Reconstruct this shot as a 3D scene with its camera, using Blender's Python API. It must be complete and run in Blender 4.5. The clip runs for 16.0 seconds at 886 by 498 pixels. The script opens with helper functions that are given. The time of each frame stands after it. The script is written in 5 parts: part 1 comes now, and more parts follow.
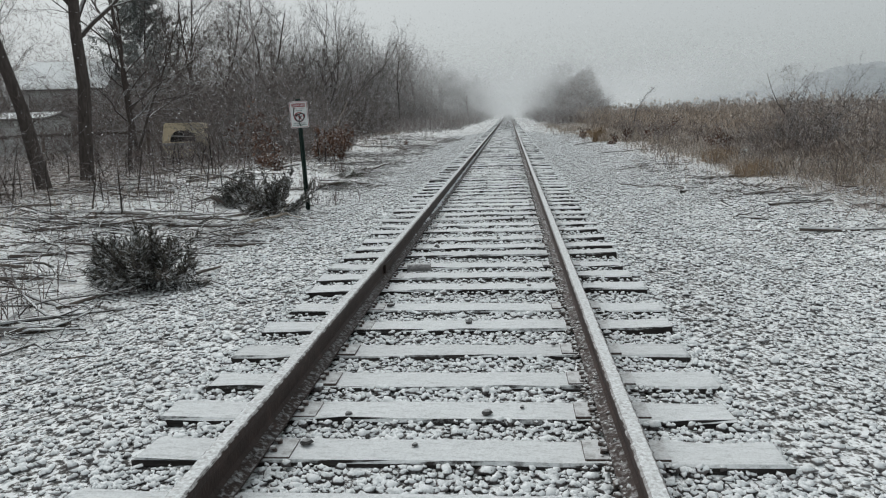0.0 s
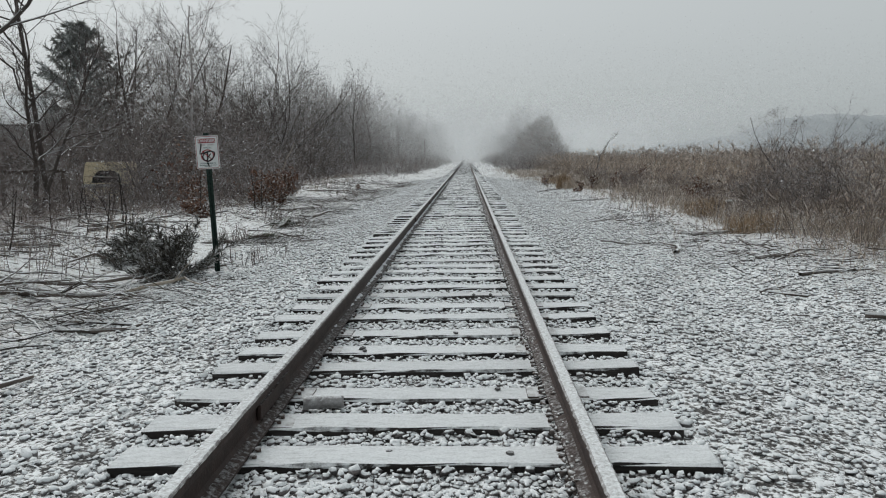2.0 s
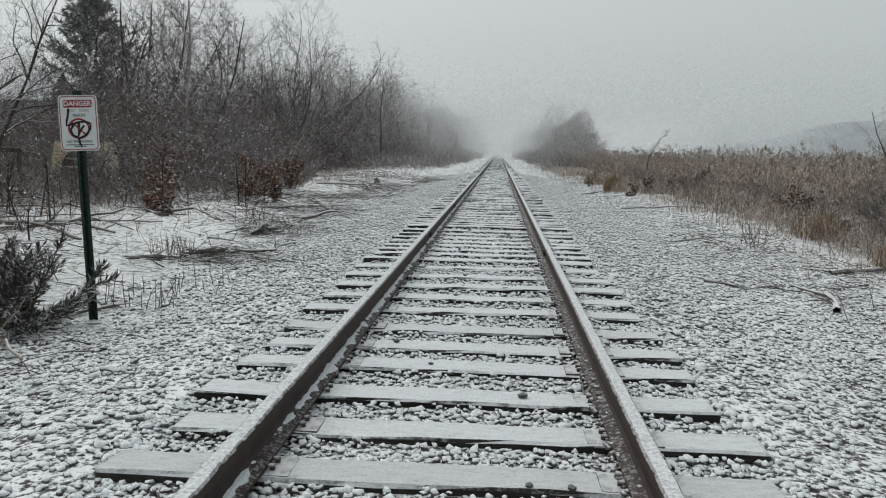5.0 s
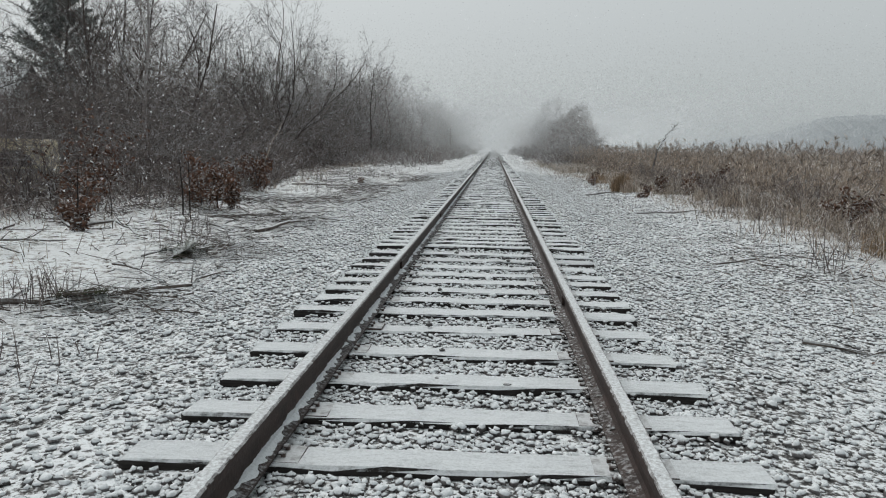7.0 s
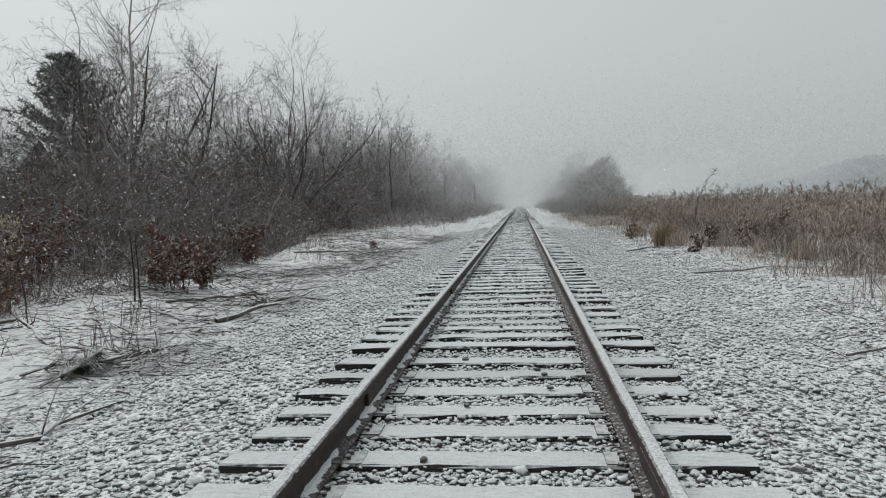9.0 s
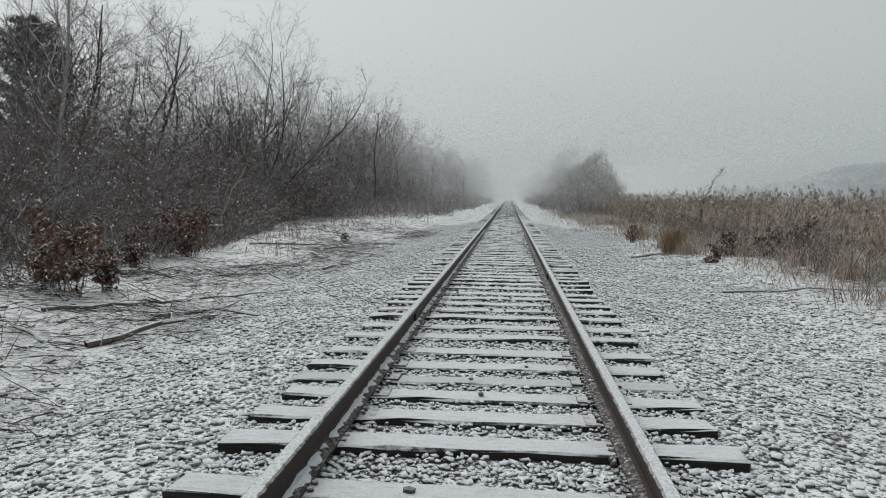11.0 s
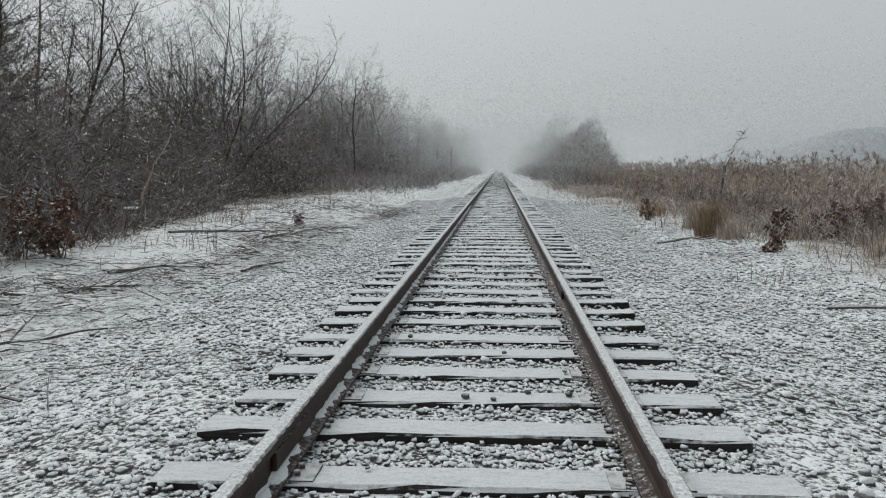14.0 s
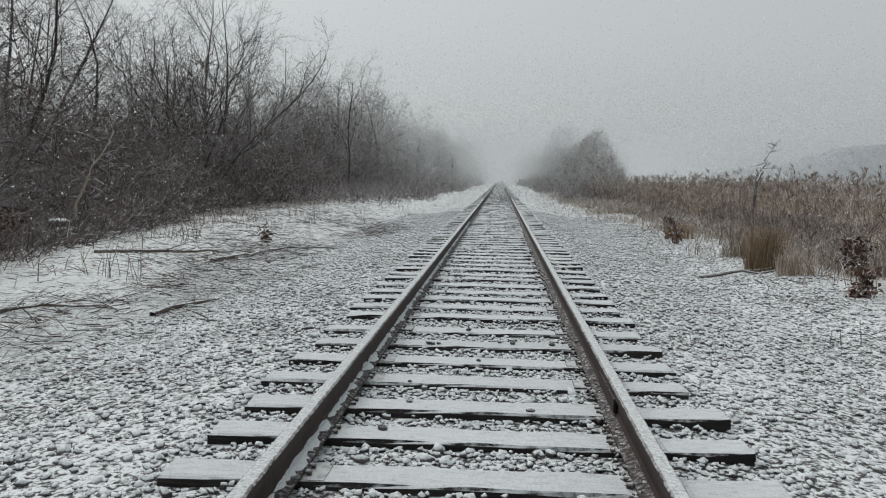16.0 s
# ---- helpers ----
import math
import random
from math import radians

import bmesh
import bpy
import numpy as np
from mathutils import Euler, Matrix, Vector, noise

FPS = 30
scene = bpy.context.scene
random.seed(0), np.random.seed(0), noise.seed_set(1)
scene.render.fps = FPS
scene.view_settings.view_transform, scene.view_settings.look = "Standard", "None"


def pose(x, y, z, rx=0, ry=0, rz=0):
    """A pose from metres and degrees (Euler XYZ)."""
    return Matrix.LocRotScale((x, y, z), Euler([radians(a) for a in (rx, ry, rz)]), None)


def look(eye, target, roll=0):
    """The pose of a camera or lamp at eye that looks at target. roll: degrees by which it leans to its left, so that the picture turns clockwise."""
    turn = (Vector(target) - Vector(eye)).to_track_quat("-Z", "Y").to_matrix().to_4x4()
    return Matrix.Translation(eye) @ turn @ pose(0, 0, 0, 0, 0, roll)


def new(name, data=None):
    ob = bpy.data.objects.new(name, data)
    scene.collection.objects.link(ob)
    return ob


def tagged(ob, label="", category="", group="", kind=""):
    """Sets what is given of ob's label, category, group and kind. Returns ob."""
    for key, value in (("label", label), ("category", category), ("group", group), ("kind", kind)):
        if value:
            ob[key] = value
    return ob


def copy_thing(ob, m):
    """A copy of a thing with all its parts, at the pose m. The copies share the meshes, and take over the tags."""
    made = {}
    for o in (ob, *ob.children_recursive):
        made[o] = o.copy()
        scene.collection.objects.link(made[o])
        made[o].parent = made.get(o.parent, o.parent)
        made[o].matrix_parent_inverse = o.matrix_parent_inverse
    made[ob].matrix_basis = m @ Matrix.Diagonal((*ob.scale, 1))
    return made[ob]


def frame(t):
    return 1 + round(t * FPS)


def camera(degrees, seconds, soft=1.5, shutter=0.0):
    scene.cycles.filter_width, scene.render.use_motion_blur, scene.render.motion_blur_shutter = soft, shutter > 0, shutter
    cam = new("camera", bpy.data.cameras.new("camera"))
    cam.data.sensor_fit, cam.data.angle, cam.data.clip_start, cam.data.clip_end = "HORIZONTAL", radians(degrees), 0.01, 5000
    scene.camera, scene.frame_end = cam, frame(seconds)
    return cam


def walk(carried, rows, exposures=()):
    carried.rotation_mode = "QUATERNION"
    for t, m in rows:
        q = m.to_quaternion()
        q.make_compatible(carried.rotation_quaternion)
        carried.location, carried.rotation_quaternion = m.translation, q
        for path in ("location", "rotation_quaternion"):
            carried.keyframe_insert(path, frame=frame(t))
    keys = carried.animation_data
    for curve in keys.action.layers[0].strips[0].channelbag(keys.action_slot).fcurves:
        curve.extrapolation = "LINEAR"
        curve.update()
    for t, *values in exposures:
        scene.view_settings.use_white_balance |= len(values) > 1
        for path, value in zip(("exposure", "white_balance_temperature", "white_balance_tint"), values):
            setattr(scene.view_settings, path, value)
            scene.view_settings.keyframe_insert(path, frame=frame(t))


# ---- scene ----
cam = camera(58.2, 16.0, 1.15)
PATH = [
    (0, (0.314, 1.714, 1.343), (0.143, 3.679, 1.008), -1.7),
    (0.5, (0.305, 2.377, 1.363), (0.09, 4.336, 1.023), -1.5),
    (1, (0.344, 3.076, 1.392), (0.117, 5.041, 1.091), -0.9),
    (1.5, (0.277, 3.751, 1.386), (0.153, 5.734, 1.157), -0.4),
    (2, (0.274, 4.459, 1.291), (0.211, 6.445, 1.062), -0.8),
    (2.5, (0.24, 5.131, 1.279), (0.117, 7.119, 1.105), 0.3),
    (3, (0.253, 5.886, 1.251), (0.067, 7.871, 1.089), 1.1),
    (3.5, (0.215, 6.621, 1.251), (-0.023, 8.598, 1.067), 1.8),
    (4, (0.22, 7.426, 1.219), (-0.041, 9.398, 1.008), 1.9),
    (4.5, (0.148, 8.182, 1.245), (-0.063, 10.157, 1.013), 1.5),
    (5, (0.173, 8.963, 1.236), (0.04, 10.943, 0.992), 1.2),
    (5.2, (0.154, 9.263, 1.224), (0.033, 11.245, 0.985), 1.1),
    (7.3, (0.166, 12.442, 1.281), (0.042, 14.421, 1.02), 0.9),
    (7.5, (0.169, 12.741, 1.289), (0.015, 14.718, 1.024), 1.0),
    (8, (0.217, 13.553, 1.242), (0.021, 15.53, 1.008), 0.7),
    (8.5, (0.203, 14.347, 1.269), (0.011, 16.332, 1.121), -0.5),
    (9, (0.209, 15.151, 1.244), (0.013, 17.139, 1.134), -1.6),
    (9.2, (0.205, 15.445, 1.249), (0.007, 17.431, 1.125), -1.5),
    (11.3, (0.112, 18.57, 1.255), (-0.042, 20.559, 1.12), 1.0),
    (11.5, (0.095, 18.842, 1.267), (-0.053, 20.831, 1.122), 1.0),
    (12, (0.134, 19.574, 1.252), (-0.013, 21.561, 1.074), 0.7),
    (12.5, (0.127, 20.319, 1.258), (-0.021, 22.303, 1.052), 0.2),
    (13, (0.18, 21.103, 1.245), (0.03, 23.084, 1.017), 0.2),
    (13.5, (0.149, 21.874, 1.265), (0.005, 23.854, 1.027), 0.2),
    (14, (0.144, 22.68, 1.245), (0.006, 24.665, 1.042), -0.1),
    (14.5, (0.084, 23.432, 1.27), (-0.042, 25.416, 1.053), 0.7),
    (15, (0.059, 24.228, 1.235), (-0.041, 26.211, 0.998), 1.3),
    (15.5, (0.058, 25.043, 1.25), (-0.018, 27.028, 1.018), 1.5),
    (16, (0.111, 25.804, 1.256), (-0.029, 27.791, 1.078), 0.9),
]
walk(cam, [(t, look(eye, target, roll)) for t, eye, target, roll in PATH], [(0, 0.12), (1, 0.13), (2.5, 0.04), (5, 0.09), (8, 0.07), (9, 0.03), (12, 0.02), (16, 0.0)])

# ---- sky and light ----
world = bpy.data.worlds.new("overcast_sky")
scene.world = world
world.use_nodes = True
wn, wl = world.node_tree.nodes, world.node_tree.links
wn.clear()
sky = wn.new("ShaderNodeTexSky")
sky.sky_type = "NISHITA"
sky.sun_disc = False
sky.sun_elevation, sky.sun_rotation = radians(52), radians(-40)
sky.dust_density = 5.0
fade = wn.new("ShaderNodeHueSaturation")
fade.inputs["Saturation"].default_value = 0.1
bg_a = wn.new("ShaderNodeBackground")
bg_a.inputs["Strength"].default_value = 0.042
bg_b = wn.new("ShaderNodeBackground")
bg_b.inputs["Color"].default_value = (0.415, 0.46, 0.472, 1)
bg_b.inputs["Strength"].default_value = 0.75
both = wn.new("ShaderNodeAddShader")
wout = wn.new("ShaderNodeOutputWorld")
wl.new(sky.outputs[0], fade.inputs["Color"])
wl.new(fade.outputs[0], bg_a.inputs["Color"])
wl.new(bg_a.outputs[0], both.inputs[0])
wl.new(bg_b.outputs[0], both.inputs[1])
wl.new(both.outputs[0], wout.inputs["Surface"])

sun = new("sun", bpy.data.lights.new("sun", "SUN"))
sun.data.energy, sun.data.angle = 1.2, radians(40)
sun.data.color = (1.0, 0.98, 0.95)
sun.matrix_world = look((-24, 28, 50), (0, 0, 0))

# ---- materials ----


def nodes_of(name):
    m = bpy.data.materials.new(name)
    m.use_nodes = True
    n, l = m.node_tree.nodes, m.node_tree.links
    b = n["Principled BSDF"]
    b.inputs["Specular IOR Level"].default_value = 0.25
    return m, n, l, b


def noise_node(n, l, scale, detail=4, rough=0.6, stretch=None, coords="Object"):
    tc = n.new("ShaderNodeTexCoord")
    t = n.new("ShaderNodeTexNoise")
    t.inputs["Scale"].default_value, t.inputs["Detail"].default_value, t.inputs["Roughness"].default_value = scale, detail, rough
    if stretch:
        mp = n.new("ShaderNodeMapping")
        mp.inputs["Scale"].default_value = stretch
        l.new(tc.outputs[coords], mp.inputs[0])
        l.new(mp.outputs[0], t.inputs["Vector"])
    else:
        l.new(tc.outputs[coords], t.inputs["Vector"])
    return t.outputs["Fac"]


def ramp(n, l, value, stops):
    r = n.new("ShaderNodeValToRGB")
    while len(r.color_ramp.elements) < len(stops):
        r.color_ramp.elements.new(0.5)
    for e, (p, c) in zip(r.color_ramp.elements, stops):
        e.position, e.color = p, (*c, 1) if len(c) == 3 else c
    l.new(value, r.inputs[0])
    return r.outputs[0]


def maths(n, l, op, a, b=0.0, clamp=False):
    m = n.new("ShaderNodeMath")
    m.operation, m.use_clamp = op, clamp
    for i, v in enumerate((a, b)):
        if isinstance(v, (int, float)):
            m.inputs[i].default_value = v
        else:
            l.new(v, m.inputs[i])
    return m.outputs[0]


def mixed(n, l, fac, a, b, mode="MIX"):
    m = n.new("ShaderNodeMix")
    m.data_type, m.blend_type = "RGBA", mode
    for sock, v in ((m.inputs[0], fac), (m.inputs[6], a), (m.inputs[7], b)):
        if isinstance(v, (int, float)):
            sock.default_value = v
        elif isinstance(v, tuple):
            sock.default_value = (*v, 1)
        else:
            l.new(v, sock)
    return m.outputs[2]


def bump(n, l, b, height, strength=0.3, distance=0.01):
    bp = n.new("ShaderNodeBump")
    bp.inputs["Strength"].default_value, bp.inputs["Distance"].default_value = strength, distance
    l.new(height, bp.inputs["Height"])
    l.new(bp.outputs[0], b.inputs["Normal"])


SNOW = (0.76, 0.79, 0.80)


def upward(n, l, low, high, wobble, scale, rounded_off=False):
    """How much snow lies on a face, by its slope, broken up by noise."""
    g = n.new("ShaderNodeNewGeometry")
    s = n.new("ShaderNodeSeparateXYZ")
    l.new(g.outputs["Normal" if rounded_off else "True Normal"], s.inputs[0])
    w = maths(n, l, "MULTIPLY", maths(n, l, "SUBTRACT", noise_node(n, l, scale, 5, 0.7), 0.5), wobble)
    v = maths(n, l, "ADD", s.outputs["Z"], w)
    return maths(n, l, "DIVIDE", maths(n, l, "SUBTRACT", v, low), high - low, clamp=True)


def snowy(name, stops, low=0.3, high=0.6, wobble=0.8, scale=12.0, grain=8.0, island=True, rough=0.9, stretch=None, cover=1.0, relief=0.3, patchy=False, rounded_off=False):
    """A bare surface whose upward faces carry a dusting of snow."""
    m, n, l, b = nodes_of(name)
    base = ramp(n, l, noise_node(n, l, grain, 5, 0.65, stretch), stops)
    if island:
        g = n.new("ShaderNodeNewGeometry")
        v = maths(n, l, "ADD", maths(n, l, "MULTIPLY", g.outputs["Random Per Island"], 1.2), 0.4)
        oi = n.new("ShaderNodeObjectInfo")
        v = maths(n, l, "MULTIPLY", v, maths(n, l, "ADD", maths(n, l, "MULTIPLY", oi.outputs["Random"], 0.5), 0.75))
        c = n.new("ShaderNodeCombineColor")
        for i in range(3):
            l.new(v, c.inputs[i])
        base = mixed(n, l, 1.0, base, c.outputs[0], "MULTIPLY")
    f = maths(n, l, "MULTIPLY", upward(n, l, low, high, wobble, scale, rounded_off), cover)
    if patchy:
        some = n.new("ShaderNodeObjectInfo")
        f = maths(n, l, "MULTIPLY", f, ramp(n, l, some.outputs["Random"], [(0.0, (1, 1, 1)), (0.82, (0.97, 0.97, 0.97)), (0.9, (0.9, 0.9, 0.9)), (1.0, (0.8, 0.8, 0.8))]))
    grainy = ramp(n, l, noise_node(n, l, 70.0, 6, 0.8), [(0.30, (0.50, 0.52, 0.527)), (0.5, (0.70, 0.732, 0.747)), (0.68, (0.78, 0.812, 0.827))])
    if stretch and patchy:
        streak = ramp(n, l, noise_node(n, l, 6.0, 6, 0.75, (1.5, 5, 5)), [(0.30, (0.62, 0.63, 0.63)), (0.46, (0.93, 0.93, 0.93)), (0.6, (1, 1, 1))])
        grainy = mixed(n, l, 1.0, grainy, streak, "MULTIPLY")
    l.new(mixed(n, l, f, base, grainy), b.inputs["Base Color"])
    b.inputs["Roughness"].default_value = rough
    bump(n, l, b, noise_node(n, l, grain * 6, 3, 0.6, stretch), relief, 0.01)
    return m


def plain(name, color, rough=0.6, metal=0.0, grain=20.0, vary=0.25, relief=0.1):
    m, n, l, b = nodes_of(name)
    lo = tuple(c * (1 - vary) for c in color)
    hi = tuple(min(1, c * (1 + vary)) for c in color)
    l.new(ramp(n, l, noise_node(n, l, grain, 6, 0.7), [(0.3, lo), (0.7, hi)]), b.inputs["Base Color"])
    b.inputs["Roughness"].default_value, b.inputs["Metallic"].default_value = rough, metal
    bump(n, l, b, noise_node(n, l, grain * 5, 3), relief, 0.004)
    return m


def ground_material():
    """Snow over gravel near the track, smoother snow with litter further out."""
    m, n, l, b = nodes_of("snowy_ground")
    tc = n.new("ShaderNodeTexCoord")
    sep = n.new("ShaderNodeSeparateXYZ")
    l.new(tc.outputs["Object"], sep.inputs[0])
    ax = maths(n, l, "MAXIMUM", maths(n, l, "MULTIPLY", sep.outputs["X"], -1.0), maths(n, l, "SUBTRACT", sep.outputs["X"], 1.0))
    wob = maths(n, l, "MULTIPLY", maths(n, l, "SUBTRACT", noise_node(n, l, 0.5, 4, 0.6), 0.5), 3.0)
    gravel = maths(n, l, "DIVIDE", maths(n, l, "SUBTRACT", 4.6, maths(n, l, "ADD", ax, wob)), 1.6, clamp=True)
    fine = maths(n, l, "ADD", maths(n, l, "MULTIPLY", noise_node(n, l, 34.0, 4, 0.65), 0.68), maths(n, l, "MULTIPLY", noise_node(n, l, 14.0, 2, 0.5), 0.32))
    patch = maths(n, l, "MULTIPLY", maths(n, l, "SUBTRACT", noise_node(n, l, 0.9, 3, 0.6), 0.5), 0.16)
    speck = ramp(n, l, maths(n, l, "ADD", fine, patch), [(0.42, (0.05, 0.048, 0.047)), (0.467, (0.24, 0.24, 0.235)), (0.52, (0.78, 0.81, 0.825))])
    litter = ramp(n, l, noise_node(n, l, 10.0, 8, 0.75), [(0.38, (0.10, 0.082, 0.068)), (0.44, (0.34, 0.32, 0.30)), (0.50, SNOW)])
    broad = ramp(n, l, noise_node(n, l, 0.8, 4, 0.6), [(0.47, (0, 0, 0)), (0.70, (1, 1, 1))])
    clean = ramp(n, l, noise_node(n, l, 22.0, 5, 0.7), [(0.32, (0.30, 0.29, 0.285)), (0.40, (0.66, 0.675, 0.68)), (0.6, (0.78, 0.805, 0.815))])
    drift = mixed(n, l, broad, litter, clean)
    floor = ramp(n, l, noise_node(n, l, 7.0, 8, 0.75), [(0.40, (0.065, 0.05, 0.042)), (0.50, (0.16, 0.135, 0.12)), (0.58, (0.62, 0.63, 0.63))])
    wob2 = maths(n, l, "MULTIPLY", maths(n, l, "SUBTRACT", noise_node(n, l, 0.9, 4, 0.6), 0.5), 3.0)
    left = maths(n, l, "MULTIPLY", maths(n, l, "SUBTRACT", maths(n, l, "MULTIPLY", sep.outputs["X"], -1.0), 8.3), 0.8)
    right = maths(n, l, "MULTIPLY", maths(n, l, "SUBTRACT", sep.outputs["X"], 5.0), 0.8)
    wild = maths(n, l, "ADD", maths(n, l, "MAXIMUM", left, right), wob2, clamp=True)
    near = maths(n, l, "DIVIDE", maths(n, l, "SUBTRACT", 125.0, sep.outputs["Y"]), 40.0, clamp=True)
    wild = maths(n, l, "MULTIPLY", wild, near)
    drift = mixed(n, l, wild, drift, floor)
    l.new(mixed(n, l, gravel, drift, speck), b.inputs["Base Color"])
    b.inputs["Roughness"].default_value = 0.95
    bump(n, l, b, fine, 0.8, 0.04)
    return m


M_GROUND = ground_material()
M_STONE = snowy("snowy_ballast_stone", [(0.3, (0.085, 0.08, 0.08)), (0.55, (0.15, 0.145, 0.145)), (0.75, (0.22, 0.19, 0.185))], 0.26, 0.50, 1.0, 45, 25, rounded_off=True)
M_CRIB = snowy("angular_ballast_stone", [(0.3, (0.06, 0.055, 0.054)), (0.55, (0.12, 0.11, 0.108)), (0.75, (0.19, 0.165, 0.16))], 0.32, 0.56, 1.1, 42, 25, rounded_off=True)
M_GRIT = snowy("rust_stained_grit", [(0.3, (0.05, 0.042, 0.038)), (0.55, (0.10, 0.085, 0.078)), (0.75, (0.17, 0.145, 0.132))], 0.5, 1.05, 1.0, 42, 25, rounded_off=True)
M_TIE = snowy("snow_dusted_tie", [(0.3, (0.016, 0.014, 0.013)), (0.6, (0.036, 0.032, 0.03)), (0.8, (0.075, 0.068, 0.063))], 0.44, 0.72, 1.15, 15, 6, True, 0.9, (1, 14, 14), 0.97, 0.5, True)
M_RAIL = snowy("rusty_rail_steel", [(0.3, (0.022, 0.015, 0.013)), (0.6, (0.042, 0.027, 0.023)), (0.8, (0.075, 0.047, 0.038))], 0.92, 1.4, 1.2, 40, 9, False, 0.65)
M_PLATE = snowy("rusted_tie_plate", [(0.3, (0.05, 0.035, 0.03)), (0.6, (0.10, 0.075, 0.066)), (0.8, (0.17, 0.14, 0.13))], 0.5, 1.05, 1.4, 18, 20, False, 0.8, None, 0.75)
M_SNOW = plain("fresh_snow", SNOW, 0.9, 0, 30, 0.07, 0.6)
M_CAP = snowy("thin_grainy_snow", [(0.3, (0.16, 0.15, 0.15)), (0.7, (0.4, 0.4, 0.4))], 0.68, 1.15, 1.2, 60, 30, False)
M_DRIFT = snowy("drifted_snow", [(0.3, (0.12, 0.11, 0.11)), (0.7, (0.3, 0.3, 0.3))], 0.15, 0.6, 1.1, 45, 30, False)
M_BARK = snowy("grey_brown_bark", [(0.3, (0.045, 0.037, 0.034)), (0.6, (0.085, 0.072, 0.066)), (0.8, (0.14, 0.125, 0.115))], 0.5, 0.9, 0.7, 5, 6, False, 0.9, (3, 3, 0.6), 0.8)
M_TWIG = snowy("bare_twigs", [(0.3, (0.09, 0.075, 0.071)), (0.6, (0.15, 0.129, 0.122)), (0.8, (0.22, 0.192, 0.184))], 0.35, 0.95, 0.7, 5, 3, True, 0.9, None, 0.75)
M_BRUSH = snowy("reddish_brush_twigs", [(0.3, (0.085, 0.071, 0.066)), (0.6, (0.165, 0.138, 0.13)), (0.8, (0.27, 0.235, 0.22))], 0.35, 0.95, 1.0, 5, 2, True, 0.9, None, 0.6)
# two steps of far twig colour: snow cover plus haze put into the tone
M_FROST_HAZE = snowy("frosted_haze_twigs", [(0.3, (0.12, 0.102, 0.096)), (0.6, (0.19, 0.164, 0.156)), (0.8, (0.27, 0.238, 0.23))], 0.0, 0.95, 0.9, 4, 2, True, 0.9, None, 0.7)
M_RIME_HAZE = snowy("snow_laden_haze_twigs", [(0.3, (0.17, 0.152, 0.15)), (0.7, (0.27, 0.245, 0.24))], -0.5, 0.8, 0.9, 4, 2, True, 0.9, None, 0.8)
M_REED = snowy("dry_reed_straw", [(0.35, (0.20, 0.15, 0.115)), (0.55, (0.42, 0.34, 0.268)), (0.8, (0.60, 0.51, 0.42))], 0.3, 0.9, 0.8, 9, 0.7, True, 0.85, None, 0.6)
M_PLUME = snowy("reed_plumes", [(0.3, (0.21, 0.17, 0.145)), (0.7, (0.41, 0.35, 0.30))], 0.4, 0.9, 0.6, 9, 8, True, 0.95, None, 0.5)
M_GRASS = snowy("dead_grass", [(0.3, (0.26, 0.21, 0.17)), (0.6, (0.40, 0.34, 0.285)), (0.8, (0.53, 0.475, 0.415))], 0.5, 0.9, 0.6, 9, 3, True, 0.9, None, 0.6)
M_TUFT = snowy("orange_dry_grass", [(0.3, (0.27, 0.185, 0.115)), (0.7, (0.45, 0.335, 0.225))], 0.6, 0.95, 0.6, 9, 3, True, 0.9, None, 0.4)
M_LEAF = snowy("dead_oak_leaves", [(0.3, (0.085, 0.046, 0.033)), (0.6, (0.165, 0.092, 0.064)), (0.8, (0.26, 0.165, 0.12))], 0.5, 0.9, 0.8, 9, 6, True, 0.85, None, 0.6)
M_NEEDLE = snowy("dark_evergreen_sprays", [(0.3, (0.065, 0.066, 0.056)), (0.6, (0.12, 0.108, 0.095)), (0.8, (0.22, 0.175, 0.155))], 0.1, 0.8, 1.2, 8, 5, True, 0.9, None, 0.65)
# needle green greyed and lightened for the haze at that distance, under snow
M_PINE = snowy("hazed_pine_needles", [(0.3, (0.14, 0.15, 0.142)), (0.7, (0.24, 0.25, 0.236))], -0.5, 0.5, 1.0, 8, 5, True, 0.9, None, 0.85)
M_LOG = snowy("weathered_fallen_wood", [(0.3, (0.06, 0.05, 0.043)), (0.6, (0.12, 0.10, 0.088)), (0.8, (0.20, 0.175, 0.155))], 0.45, 0.8, 0.7, 8, 6, True, 0.9, None, 0.9)


def flake_material(name, veil):
    """Thin flakes, lit from both sides; those of the added haze are mostly clear."""
    m, n, l, b = nodes_of(name)
    b.inputs["Base Color"].default_value = (0.86, 0.88, 0.89, 1)
    b.inputs["Roughness"].default_value = 0.95
    thin = n.new("ShaderNodeBsdfTranslucent")
    thin.inputs["Color"].default_value = (0.86, 0.88, 0.89, 1)
    mix = n.new("ShaderNodeMixShader")
    l.new(b.outputs[0], mix.inputs[1])
    l.new(thin.outputs[0], mix.inputs[2])
    clear = n.new("ShaderNodeBsdfTransparent")
    airy = n.new("ShaderNodeMixShader")
    airy.inputs[0].default_value = 0.3 if veil else 0.9
    l.new(clear.outputs[0], airy.inputs[1])
    l.new(mix.outputs[0], airy.inputs[2])
    l.new(airy.outputs[0], n["Material Output"].inputs["Surface"])
    return m


M_FLAKE = flake_material("snow_flakes", False)
M_VEIL = flake_material("clear_haze_flakes", True)
# dark woods lifted to grey-blue: the haze before them is in this colour
M_HILL = snowy("hazed_wooded_hillside", [(0.3, (0.30, 0.325, 0.34)), (0.6, (0.335, 0.36, 0.375)), (0.8, (0.37, 0.395, 0.41))], 0.3, 1.0, 0.6, 0.1, 0.15, False, 0.95, None, 0.0)

